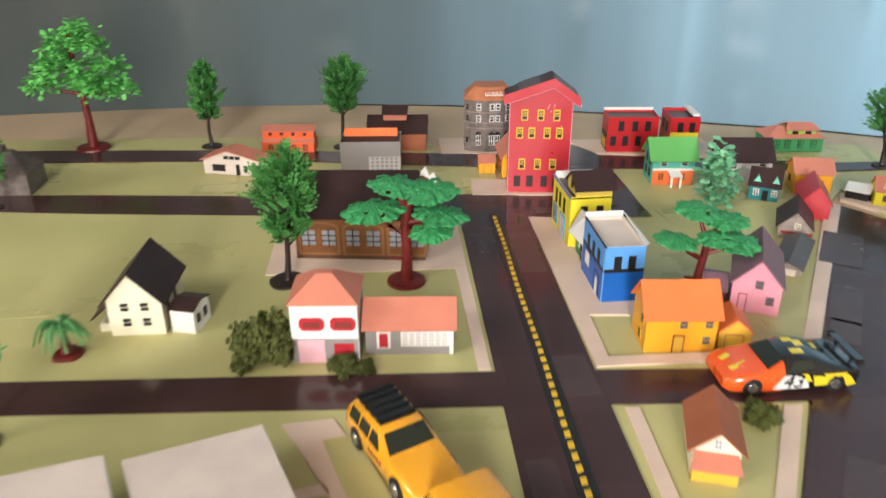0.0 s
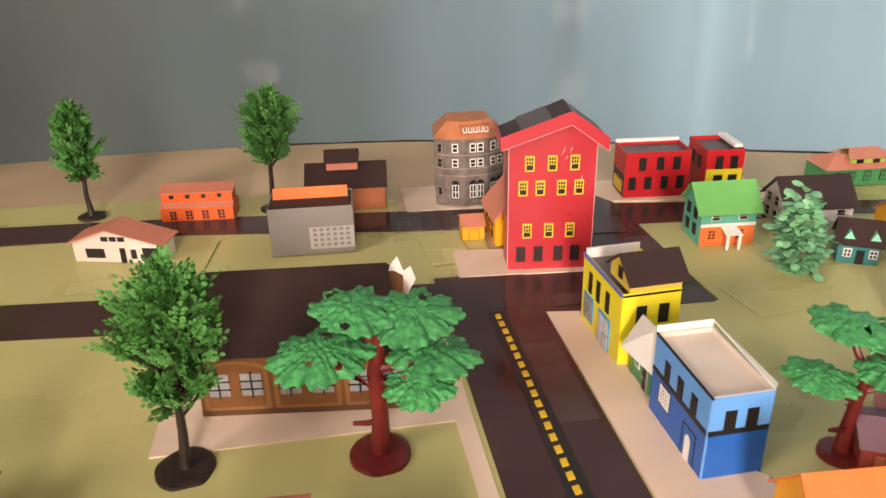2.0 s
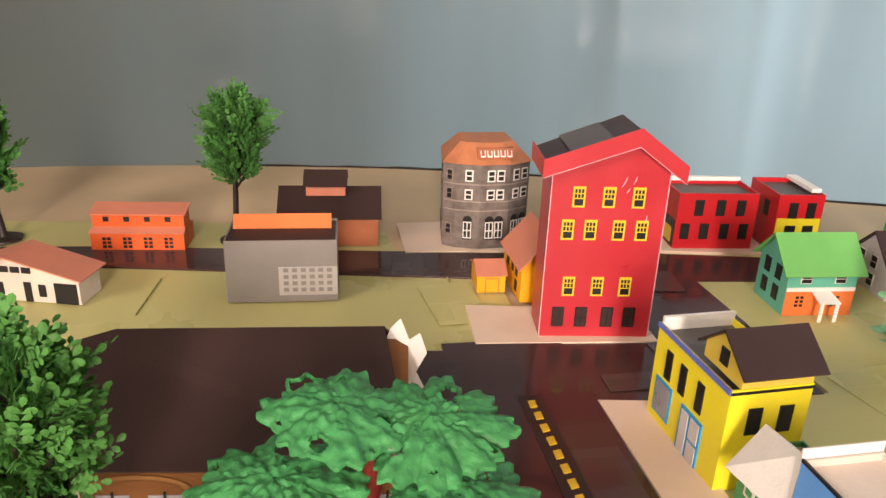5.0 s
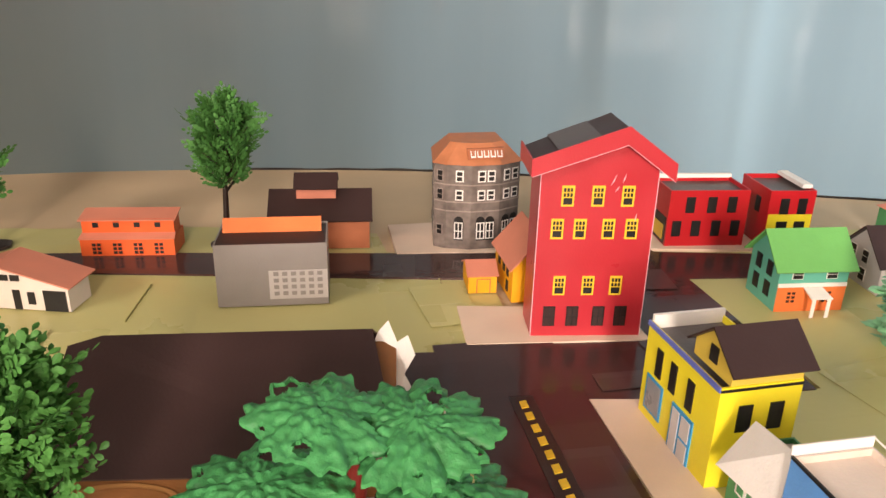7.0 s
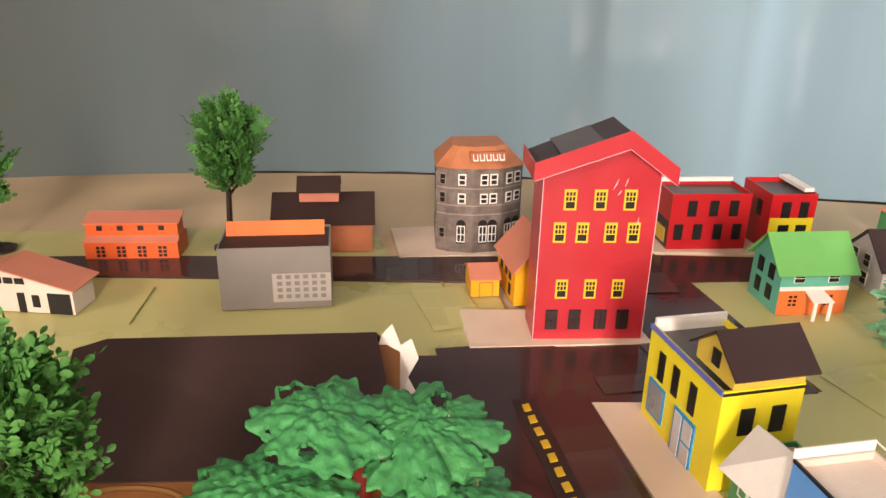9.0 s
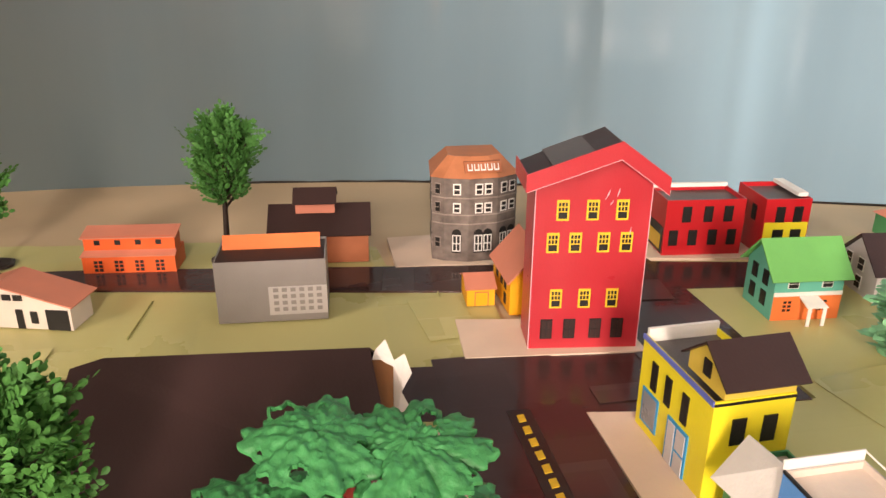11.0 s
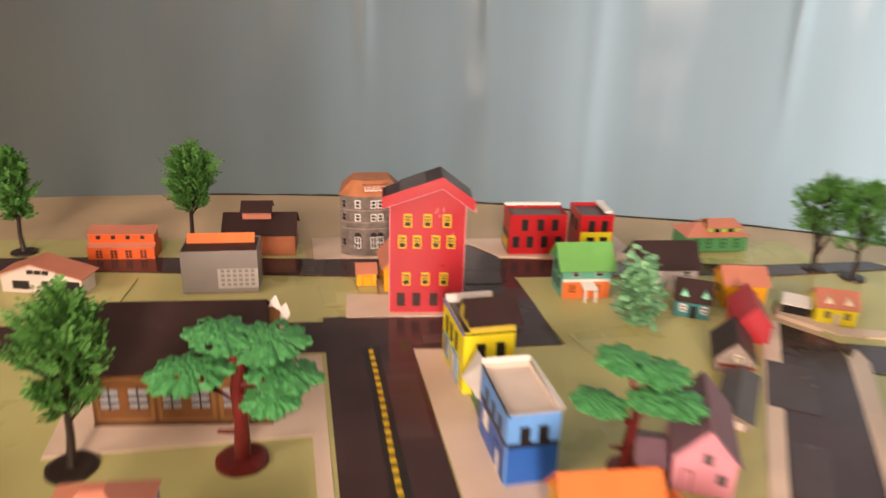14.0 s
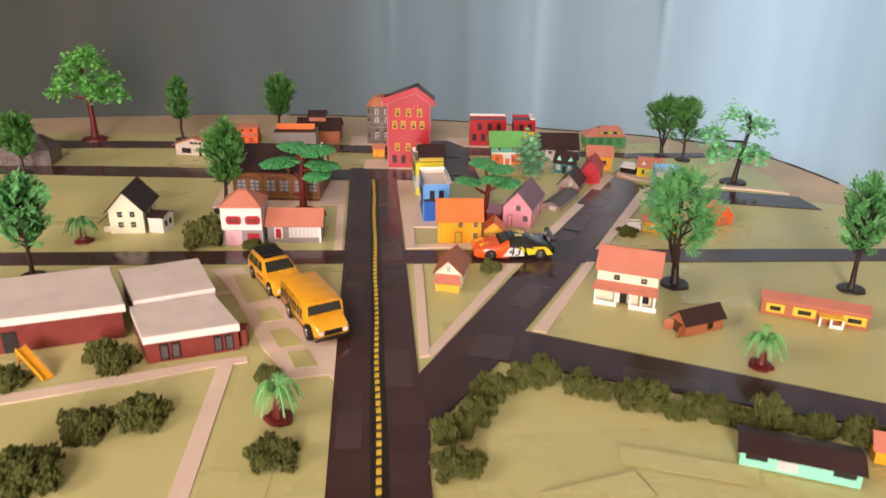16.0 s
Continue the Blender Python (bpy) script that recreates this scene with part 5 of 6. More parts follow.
t, W, F = house("motel", (0.3170, 0.2465), (0.3890, 0.2105), 0.011, 0.0130, "shed", "rust", "salmon", "long low salmon card house with yellow windows and white porch", "house", rise=0.003, over=0.0012)
for u, w in ((0.0110, 0.0140), (0.0330, 0.0170), (0.0700, 0.0170)):
    win = panel(t, F["front"], "window_panel", u, 0.0030, w, 0.0075, "winyellow", 0.0005)
    panel(win, F["front"], "pane", u, 0.0048, w * 0.58, 0.0038, "black", 0.0009)
porch = part("porch", Geo().box(0.0440, 0.0620, -0.007, 0.0, 0.0078, 0.0088), "winyellow", t)
for u in (0.0440, 0.0520, 0.0606):
    part("porch_post", Geo().box(u, u + 0.0016, -0.007, -0.006, 0, 0.0080), "white", porch)
part("porch_rail", Geo().box(0.0530, 0.0606, -0.007, -0.0064, 0, 0.0030), "white", porch)
t, W, F = house("mint_house", (0.2105, 0.0590), (0.2700, 0.0325), 0.024, 0.0105, "gable_x", "mint", "darkroof", "low mint card house with a dark roof behind the hedge", "house", rise=0.0040, over=0.0022)
panel(t, F["front"], "window", 0.0090, 0.0055, 0.0120, 0.0040, "black")
panel(t, F["front"], "window", 0.0260, 0.0020, 0.0110, 0.0062, "lightgrey")
panel(t, F["front"], "window", 0.0560, 0.0055, 0.0120, 0.0040, "black")
t, W, F = house("yellow_dormer_house", (0.3390, 0.6290), (0.3650, 0.6170), 0.024, 0.0140, "gable_x", "yellow", "salmon", "yellow card house with a salmon roof and two dormers", "house", rise=0.010, over=0.0015)
for u in (0.008, 0.022):
    part("dormer", Geo().add([(u - 0.0034, 0.001, 0.0165), (u + 0.0034, 0.001, 0.0165), (u, 0.001, 0.0215), (u, 0.009, 0.0215)], [(0, 1, 2), (1, 3, 2), (0, 2, 3), (0, 3, 1)]), "cream", t)
    panel(t, F["front"], "window", u, 0.0050, 0.0035, 0.0055, "greyroof")
panel(t, F["front"], "door", 0.0150, 0.0, 0.0040, 0.0085, "lightgrey")
t, W, F = house("black_shed", (0.3230, 0.6480), (0.3380, 0.6360), 0.016, 0.0080, "shed", "black", "white", "low black card shed with a white roof", "shed", rise=0.003, over=0.001)
t, W, F = house("light_blue_shop", (0.3065, 0.4818), (0.3345, 0.4748), 0.036, 0.0515, "flat", "washedblue", "lightgrey", "tall light blue card shop with red windows and grey roof", "shop", rise=0.006)
for u in (0.0090, 0.0200):
    win = panel(t, F["front"], "window", u, 0.0270, 0.0052, 0.0100, "white", 0.0005)
    panel(win, F["front"], "pane", u, 0.0278, 0.0036, 0.0084, "brick", 0.0009)
panel(t, F["front"], "upper_band", 0.0144, 0.0415, 0.0284, 0.0098, "lightgrey", 0.0004)
panel(t, F["front"], "shop_window", 0.0145, 0.0020, 0.0230, 0.0100, "blue")
t, W, F = house("amber_bungalow", (0.2810, 0.4370), (0.3170, 0.4215), 0.026, 0.0120, "gable_x", "amber", "salmon", "amber card bungalow with a salmon roof", "house", rise=0.0085, over=0.0020)
for u in (0.010, 0.028):
    panel(t, F["front"], "window", u, 0.0030, 0.0060, 0.0050, "cream")
t, W, F = house("white_box", (0.2660, 0.4410), (0.2800, 0.4385), 0.010, 0.0090, "flat", "white", "dirty_white", "small white paper box", "box", rise=0.001)
t, W, F = house("orange_hut", (0.3660, 0.4490), (0.3870, 0.4510), 0.026, 0.0100, "gable_y", "vermilion", "salmon", "small orange card hut with an open front", "hut", rise=0.012, over=0.0015)
panel(t, F["front"], "opening", 0.0110, 0.0, 0.0085, 0.0080, "rust")
t, W, F = house("salmon_hut", (0.2920, 0.0540), (0.3350, 0.0340), 0.020, 0.0100, "gable_x", "amber", "salmon", "low amber card house with a salmon roof by the hedge", "house", rise=0.006, over=0.002)


# ---- trees, palms and bushes ----
def leaf_cluster(rng, centres, size, lobes=1, droop=0.3):
    """Many small leaves with thickness round the given centres; centres: (place, outward way)."""
    g = Geo()
    for c, out in centres:
        w = (out + Vector((rng.uniform(-0.7, 0.7), rng.uniform(-0.7, 0.7), rng.uniform(-0.5, 0.6)))).normalized()
        side = w.cross(Vector((rng.uniform(-0.4, 0.4), rng.uniform(-0.4, 0.4), 1))).normalized()
        up = side.cross(w)
        s = size * rng.uniform(0.7, 1.3)
        b = c
        v = [b, b + w * s * 0.30 + side * s * 0.34, b + w * s * 0.72 + side * s * 0.34, b + w * s, b + w * s * 0.72 - side * s * 0.34, b + w * s * 0.30 - side * s * 0.34,
             b + w * s * 0.5 + up * s * 0.09, b + w * s * 0.5 - up * s * 0.06]
        g.add(v, [(6, i, (i + 1) % 6) for i in range(6)] + [(7, (i + 1) % 6, i) for i in range(6)])
    return g


def base_disc(r, h, rng, lumpy=0.12):
    n = 26
    g = Geo()
    ring = []
    for k in range(n):
        a = 2 * math.pi * k / n
        q = r * (1 + lumpy * noise.noise((math.cos(a) * 1.7, math.sin(a) * 1.7, rng.random() * 0.2)))
        ring.append((q * math.cos(a), q * math.sin(a)))
    v = [(x, y, 0) for x, y in ring] + [(x * 0.97, y * 0.97, h * 0.7) for x, y in ring] + [(x * 0.8, y * 0.8, h) for x, y in ring]
    f = [(i, (i + 1) % n, n + (i + 1) % n, n + i) for i in range(n)] + [(n + i, n + (i + 1) % n, 2 * n + (i + 1) % n, 2 * n + i) for i in range(n)]
    f += [tuple(range(2 * n, 3 * n)), tuple(range(n))[::-1]]
    return g.add(v, f)


def sprig(g, rng, root, way, length, size, needle):
    """A twig with leaves set in pairs along it."""
    up = Vector((0, 0, 1))
    side = way.cross(up)
    side = side.normalized() if side.length > 1e-4 else Vector((1, 0, 0))
    nrm = side.cross(way).normalized()
    spin = rng.uniform(0, math.pi)
    side, nrm = side * math.cos(spin) + nrm * math.sin(spin), nrm * math.cos(spin) - side * math.sin(spin)
    n = 9 if needle else 6
    for i in range(n):
        s = 0.18 + 0.82 * i / (n - 1)
        p = root + way * length * s + nrm * (0.06 * length * math.sin(3 * s))
        for sg in ((-1, 1) if i < n - 1 else (0,)):
            w = (way * (0.75 if needle else 0.55) + side * sg * 1.0 + nrm * rng.uniform(-0.35, 0.35)).normalized() if sg else way
            q = w.cross(nrm).normalized()
            h = q.cross(w)
            L = size * rng.uniform(0.8, 1.25) * (1.9 - 0.8 * s if needle else 1.0)
            b = L * (0.085 if needle else 0.30)
            v = [p, p + w * L * 0.45 + q * b, p + w * L * 0.80 + q * b * 0.85, p + w * L, p + w * L * 0.80 - q * b * 0.85, p + w * L * 0.45 - q * b, p + w * L * 0.6 + h * L * 0.07, p + w * L * 0.6 - h * L * 0.06]
            g.add(v, [(6, k, (k + 1) % 6) for k in range(6)] + [(7, (k + 1) % 6, k) for k in range(6)])


def upright_tree(x, y, height, width, leaf, label, seed=1, bare=0.3, leaves=2600, trunk_mat="darktrunk", lean=0.0, base_r=0.016, size=0.0036, z=0.0, needle=False, stems=1):
    """A plastic tree: a thin trunk on a disc, boughs that rise steeply, twigs with leaves set in pairs."""
    rng = random.Random(seed)
    t = thing("tree", pose(x, y, z, 0, 0, 0 if lean else rng.uniform(0, 360)), label, "tree", "plastic model trees")
    part("base", base_disc(base_r * 0.9, 0.0020, rng), trunk_mat, t)
    H = height
    top = Vector((lean * H, 0, H * 0.90))
    k = H / 0.11
    pts = [Vector((0, 0, 0)), Vector((0, 0, H * 0.03)), Vector((lean * H * 0.2, 0.001, H * 0.18)), Vector((lean * H * 0.4, -0.001, H * 0.42)), Vector((lean * H * 0.7, 0.001, H * 0.7)), top]
    thick = 1.0 if stems == 1 else 1.5
    part("trunk", Geo().tube(pts, [0.0042 * k * thick, 0.0027 * k * thick, 0.0021 * k * thick, 0.0017 * k, 0.0012, 0.0005], 9), trunk_mat, t, smooth=True)
    limbs, crown = Geo(), Geo()
    for i in range(stems - 1):
        a = 2.0 + i * 2.2
        root = Vector((lean * H * 0.2, 0, H * 0.16))
        end = root + Vector((math.cos(a) * width * 0.30, math.sin(a) * width * 0.2, H * 0.42))
        limbs.tube([root, root.lerp(end, 0.4) + Vector((math.cos(a) * 0.004, 0, -0.001)), end], [0.0026 * k, 0.0018 * k, 0.0008], 7)
    n = 19 if needle else 40
    twigs = max(3, min(11, leaves // 500 + 3))
    for i in range(n):
        f = bare + (0.90 - bare) * ((i + rng.random()) / n) ** 0.9
        s = (f - bare) / (0.90 - bare)
        prof = (0.62 + 0.75 * s) if s < 0.42 else 0.94 * math.cos((s - 0.42) / 0.58 * 1.18)
        r = width / 2 * prof * rng.uniform(0.58, 0.95)
        a = i * 2.39996 + rng.uniform(-0.4, 0.4)
        root = Vector((lean * H * f, 0, H * (f - 0.06) * 0.93))
        end = root + Vector((r * math.cos(a), r * math.sin(a), r * rng.uniform(0.55, 1.15) + 0.002))
        bend = (root + end) / 2 + Vector((0, 0, -0.08 * r))
        limbs.tube([root, bend, end], [0.0010, 0.0008, 0.0004], 5)
        way = (end - bend).normalized()
        for j in range(twigs):
            q = 0.28 + 0.72 * (j + rng.random() * 0.6) / twigs
            p = root.lerp(bend, q * 2) if q < 0.5 else bend.lerp(end, q * 2 - 1)
            d = (way + Vector((rng.gauss(0, 0.55), rng.gauss(0, 0.55), rng.gauss(0.15, 0.45)))).normalized()
            sprig(crown, rng, p, d, width * rng.uniform(0.16, 0.27) * (1.35 if needle else 1.0), size, needle)
    for j in range(twigs * 3):
        d = Vector((rng.gauss(0, 0.5), rng.gauss(0, 0.5), 1)).normalized()
        sprig(crown, rng, top + Vector((0, 0, -rng.random() * 0.12 * H)), d, width * 0.18, size, needle)
    part("branching", limbs, trunk_mat, t, smooth=True)
    part("crown", crown, leaf, t)
    return t


def pad_tree(x, y, pads, trunk_pts, trunk_r, leaf, trunk_mat, label, seed=1, base_r=0.017, per=46, size=0.0085, stub=True, fine=False):
    """A moulded tree: a thick trunk with limbs, each ending in a flat drooping pad of lobed leaves. pads: (x, y, z, radius, fork)."""
    rng = random.Random(seed)
    t = thing("tree", pose(x, y, 0), label, "tree", "plastic model trees")
    part("base", base_disc(base_r, 0.0030, rng, 0.05), trunk_mat, t, smooth=False)
    tp = [Vector(p) for p in trunk_pts]
    trunk = Geo().tube(tp, trunk_r, 10)
    part("trunk", trunk, trunk_mat, t, smooth=True)
    if stub:
        a = tp[0].lerp(tp[-1], 0.30)
        part("limb", Geo().tube([a, a + Vector((-0.006, -0.002, 0.001)), a + Vector((-0.012, -0.003, 0.0025))], [0.0016, 0.0013, 0.0010], 7), trunk_mat, t, smooth=True)
    for px, py, pz, pr, fork in pads:
        pr *= 1.0 if fine else 0.92
        c = Vector((px, py, pz))
        n = len(tp) - 1
        i = min(int(fork * n), n - 1)
        root = tp[i].lerp(tp[i + 1], fork * n - i)
        mid = root.lerp(c, 0.55) + Vector((0, 0, -0.10 * (c - root).length))
        part("limb", Geo().tube([root, mid, c + Vector((0, 0, -0.001))], [trunk_r[-1] * 1.0, trunk_r[-1] * 0.75, trunk_r[-1] * 0.45], 8), trunk_mat, t, smooth=True)
        g = Geo()
        if fine:
            centres = []
            for k in range(per * 5):
                a, q = rng.uniform(0, 2 * math.pi), math.sqrt(rng.random())
                wob = 1 + 0.35 * math.sin(3 * a + px * 400)
                centres.append((c + Vector((pr * q * wob * math.cos(a), pr * q * wob * math.sin(a), 0.004 - 0.011 * q * q + rng.gauss(0, 0.0042))), Vector((math.cos(a), math.sin(a), rng.uniform(-0.6, 0.5)))))
            g = leaf_cluster(rng, centres, size)
        else:
            # one drooping dish with a lobed, toothed edge, veins, overlapping leaflets and a few slits
            na, nr = 132, 26
            nl = 7 + int(rng.random() * 3)
            ph, turn = rng.uniform(0, 6), rng.uniform(0, 40)
            tilt = Vector((rng.uniform(-0.10, 0.10), rng.uniform(-0.05, 0.12), 0))
            top = []
            for i in range(nr + 1):
                s_ = 0.03 + 0.97 * i / nr
                for k in range(na):
                    a = 2 * math.pi * k / na
                    lobe = abs(math.cos(nl * a / 2 + ph))
                    edge = pr * (0.74 + 0.27 * lobe ** 0.5 + 0.05 * math.sin(nl * 3 * a + ph * 2) + 0.10 * noise.noise((math.cos(a) * 1.3 + turn, math.sin(a) * 1.3, 0.5)))
                    x, y = edge * s_ * math.cos(a), edge * s_ * math.sin(a)
                    cell = noise.voronoi(Vector((x * 310 + turn, y * 310, 0.3)))[0]
                    zz = pr * 0.20 * (0.35 - s_ * s_) + 0.0007 * (lobe - 0.5) * s_ + 0.0013 * (0.45 - cell[0]) + 0.0006 * noise.noise((x * 700, y * 700, turn)) + tilt.x * x + tilt.y * y
                    top.append(c + Vector((x, y, zz)))
            off = len(top)
            v = top + [p - Vector((0, 0, 0.0012)) for p in top]
            f_ = []
            count = collections.Counter()
            for i in range(nr):
                for k in range(na):
                    A, B, C, E = i * na + k, i * na + (k + 1) % na, (i + 1) * na + (k + 1) % na, (i + 1) * na + k
                    m = (top[A] - c) * 130
                    if 0.35 < i / nr < 0.92 and noise.noise((m.x + turn, m.y, 7.0)) > 0.43:
                        continue
                    f_ += [(A, E, C, B), (off + A, off + B, off + C, off + E)]
                    for e in ((A, E), (E, C), (C, B), (B, A)):
                        count[e] += 1
            for a_, b_ in list(count):
                if (b_, a_) not in count:
                    f_.append((b_, a_, off + a_, off + b_))
            g.add(v, f_)
        part("leaf_pad", g, leaf, t, smooth=True)
    return t


def palm(x, y, height, reach, label, seed=1, fronds=13, lean=(0, 0)):
    rng = random.Random(seed)
    t = thing("palm", pose(x, y, 0, 0, 0, rng.uniform(0, 360)), label, "palm tree", "plastic model palms")
    part("base", base_disc(reach * 0.46, 0.0030, rng, 0.25), "trunk", t)
    top = Vector((lean[0], lean[1], height * 0.62))
    part("trunk", Geo().tube([Vector((0, 0, 0)), top * 0.25, top], [0.0062, 0.0036, 0.0018], 8), "trunk", t, smooth=True)
    for i in range(fronds):
        a = i * 2.39996 + rng.uniform(-0.2, 0.2)
        rise = rng.uniform(0.25, 0.75)
        L = reach * rng.uniform(0.70, 0.92)
        g = Geo()
        pts = []
        for k in range(9):
            s = k / 8
            pts.append(top + Vector((math.cos(a) * L * s, math.sin(a) * L * s, height * rise * (1.9 * s - 2.0 * s * s) + height * (0.22 * s - 0.40 * s * s))))
        g.tube(pts, [0.0006] * 9, 5)
        for k in range(1, 9):
            d = (pts[k] - pts[k - 1]).normalized()
            side = d.cross(Vector((0, 0, 1))).normalized()
            ln = reach * 0.34 * math.sin(math.pi * min(0.94, (k + 0.8) / 9.6))
            for sg in (-1, 1):
                for h in (0.0, 0.5):
                    p = pts[k - 1].lerp(pts[k], h)
                    tip = p + (side * sg + d * 0.75).normalized() * ln + Vector((0, 0, -ln * 0.35))
                    w = d * 0.00038
                    g.add([p - w, p + w, tip, (p + tip) / 2 + w * 1.3, (p + tip) / 2 - w * 1.3], [(0, 1, 3, 4), (4, 3, 2)])
        part("frond", g, "palmleaf", t)
    return t


def foam_mesh(seed):
    """One clump of coarse foam: several tufts, each of many small ragged crumbs."""
    rng = random.Random(seed)
    g = Geo()
    unit = bmesh.new()
    bmesh.ops.create_icosphere(unit, subdivisions=1, radius=1.0)
    vs = [v.co.copy() for v in unit.verts]
    fs = [tuple(v.index for v in f.verts) for f in unit.faces]
    unit.free()
    tufts = []
    for k in range(13):
        a, q = k * 2.39996 + rng.uniform(-0.3, 0.3), math.sqrt((k + 0.5) / 13)
        tufts.append((Vector((q * math.cos(a) * 0.80, q * math.sin(a) * 0.80, rng.uniform(0.25, 0.80) * (1.05 - 0.60 * q * q))), rng.uniform(0.26, 0.38)))
    for c0, r0 in tufts:
        for k in range(84):
            d = Vector((rng.gauss(0, 1), rng.gauss(0, 1), rng.gauss(0.2, 1))).normalized()
            c = c0 + d * r0 * rng.uniform(0.55, 1.08)
            c.z = max(c.z, 0.05)
            r = rng.uniform(0.035, 0.080)
            o = Vector((rng.random() * 50, rng.random() * 50, 0))
            g.add([c + v * r * (1 + 0.9 * noise.noise(v * 1.9 + o)) for v in vs], fs)
        g.add([Vector((c0.x + w.x * r0 * 0.7, c0.y + w.y * r0 * 0.7, max(0.0, c0.z + w.z * r0 * 0.8))) for w in vs], fs)
    g.add([Vector((w.x * 0.6, w.y * 0.6, max(0.0, 0.3 + w.z * 0.35))) for w in vs], fs)
    return g


FOAM = [foam_mesh(s).mesh("foam", M["bush"]) for s in (3, 7, 12, 21)]


def bush(x, y, r, h, k=0, label="dark olive foam bush", group="foam bushes"):
    ob = new("bush", FOAM[k % 4])
    ob.matrix_world = pose(x, y, -0.0006, 0, 0, k * 77.0) @ Matrix.Diagonal((r, r, h / 1.15, 1))
    return tagged(ob, label, "bush", group)


DARK = "dark green plastic tree on a black disc"
upright_tree(-0.1680, 0.5265, 0.1085, 0.047, "leafdark", DARK + ", by the brown hall", 11, 0.34, 4800, lean=0.06, base_r=0.0150, size=0.0029)
upright_tree(-0.1430, 0.8350, 0.103, 0.050, "leafdark", DARK + ", by the barn", 12, 0.42, 3200, lean=0.06, base_r=0.0110, size=0.0032)
upright_tree(-0.2870, 0.8495, 0.100, 0.036, "leafdark", DARK + ", before the blue sheet", 13, 0.34, 2200, base_r=0.0120, size=0.0038)
upright_tree(-0.3090, 0.3580, 0.0985, 0.052, "leaf", "green plastic tree beside the long school block", 14, 0.34, 1300, base_r=0.0130, size=0.0046)
upright_tree(-0.4490, 0.6840, 0.079, 0.046, "leafdark", DARK + ", by the grey hut", 15, 0.28, 2000, base_r=0.0130)
upright_tree(0.4210, 0.2850, 0.1125, 0.050, "leaf", "green plastic tree on a black disc near the motel", 16, 0.34, 1300, base_r=0.0135)
upright_tree(0.4310, 0.7040, 0.0905, 0.052, "leafdark", DARK + ", by the far road", 17, 0.30, 700, base_r=0.0120, needle=True, size=0.0046)
upright_tree(0.4090, 0.7280, 0.084, 0.056, "leafdark", "dark green plastic tree with a forked brown trunk", 18, 0.36, 700, "darktrunk", base_r=0.0110, needle=True, size=0.0050, stems=3)
upright_tree(0.2660, 0.3060, 0.107, 0.070, "leaf", "green plastic tree with a dark trunk behind the porch house", 19, 0.34, 1000, "darktrunk", lean=-0.04, base_r=0.0150, size=0.0056, needle=True, stems=3)

pad_tree(-0.0820, 0.5195, [(-0.0215, -0.003, 0.0605, 0.0245, 0.55), (-0.0065, 0.006, 0.0750, 0.0200, 0.85), (0.0170, 0.002, 0.0720, 0.0225, 0.95), (0.0240, -0.006, 0.0575, 0.0215, 0.70), (0.0180, -0.013, 0.0470, 0.0165, 0.60)],
         [(0, 0, 0), (0.001, 0, 0.022), (0.000, 0, 0.045), (0.003, 0, 0.064)], [0.0048, 0.0038, 0.0036, 0.0026], "leafpad", "trunk", "moulded plastic tree with a red-brown trunk and flat green leaf pads", 31, base_r=0.0142)
pad_tree(0.1185, 0.4815, [(-0.020, -0.002, 0.047, 0.0165, 0.60), (-0.002, 0.010, 0.063, 0.0175, 0.85), (0.015, 0.004, 0.058, 0.0165, 0.95), (0.021, -0.006, 0.046, 0.0170, 0.70), (0.004, -0.010, 0.051, 0.0140, 0.80)],
         [(0, 0, 0), (0.000, 0, 0.016), (0.002, 0, 0.032), (0.004, 0, 0.050)], [0.0040, 0.0030, 0.0026, 0.0020], "leafpad", "trunk", "moulded plastic tree with green leaf pads behind the orange roof", 32, base_r=0.010)
pad_tree(-0.4160, 0.8550, [(x_ * 0.86, y_ * 1.6, z_ * 0.96, r_ * 0.78, f_) for x_, y_, z_, r_, f_ in ((-0.045, 0.0, 0.078, 0.018, 0.5), (-0.030, 0.006, 0.098, 0.022, 0.7), (-0.014, 0.0, 0.120, 0.024, 0.9), (0.014, 0.004, 0.118, 0.022, 0.9), (0.034, 0.0, 0.096, 0.022, 0.65), (0.044, 0.0, 0.072, 0.022, 0.5), (0.010, -0.012, 0.084, 0.020, 0.6), (-0.012, -0.012, 0.100, 0.022, 0.75), (0.000, 0.01, 0.130, 0.018, 1.0), (0.026, -0.006, 0.076, 0.018, 0.5))],
         [(0, 0, 0), (0.001, 0, 0.030), (0.000, 0, 0.060), (-0.002, 0, 0.090), (-0.003, 0, 0.120)], [0.0060, 0.0040, 0.0036, 0.0030, 0.0020], "leafbright", "trunk", "tall plastic tree with a red-brown trunk and light green leaves", 33, base_r=0.018, per=52, size=0.0062, stub=False, fine=True)
pad_tree(0.4560, 0.5980, [(x_ * 0.84 - 0.010, y_, z_ * 0.93, r_ * 0.80, f_) for x_, y_, z_, r_, f_ in ((-0.030, 0.004, 0.068, 0.018, 0.6), (0.006, 0.004, 0.094, 0.024, 1.0), (0.036, 0.0, 0.080, 0.022, 0.9), (0.022, -0.006, 0.048, 0.024, 0.4), (-0.020, -0.002, 0.046, 0.014, 0.4), (0.036, -0.006, 0.040, 0.018, 0.4))],
         [(0, 0, 0), (0.003, 0, 0.022), (0.006, 0, 0.044), (0.010, 0, 0.068), (0.008, 0, 0.088)], [0.0042, 0.0029, 0.0026, 0.0022, 0.0016], "leafmint", "darktrunk", "plastic tree with a dark forked trunk and mint green leaves", 34, base_r=0.017, per=34, size=0.0062, stub=False, fine=True)
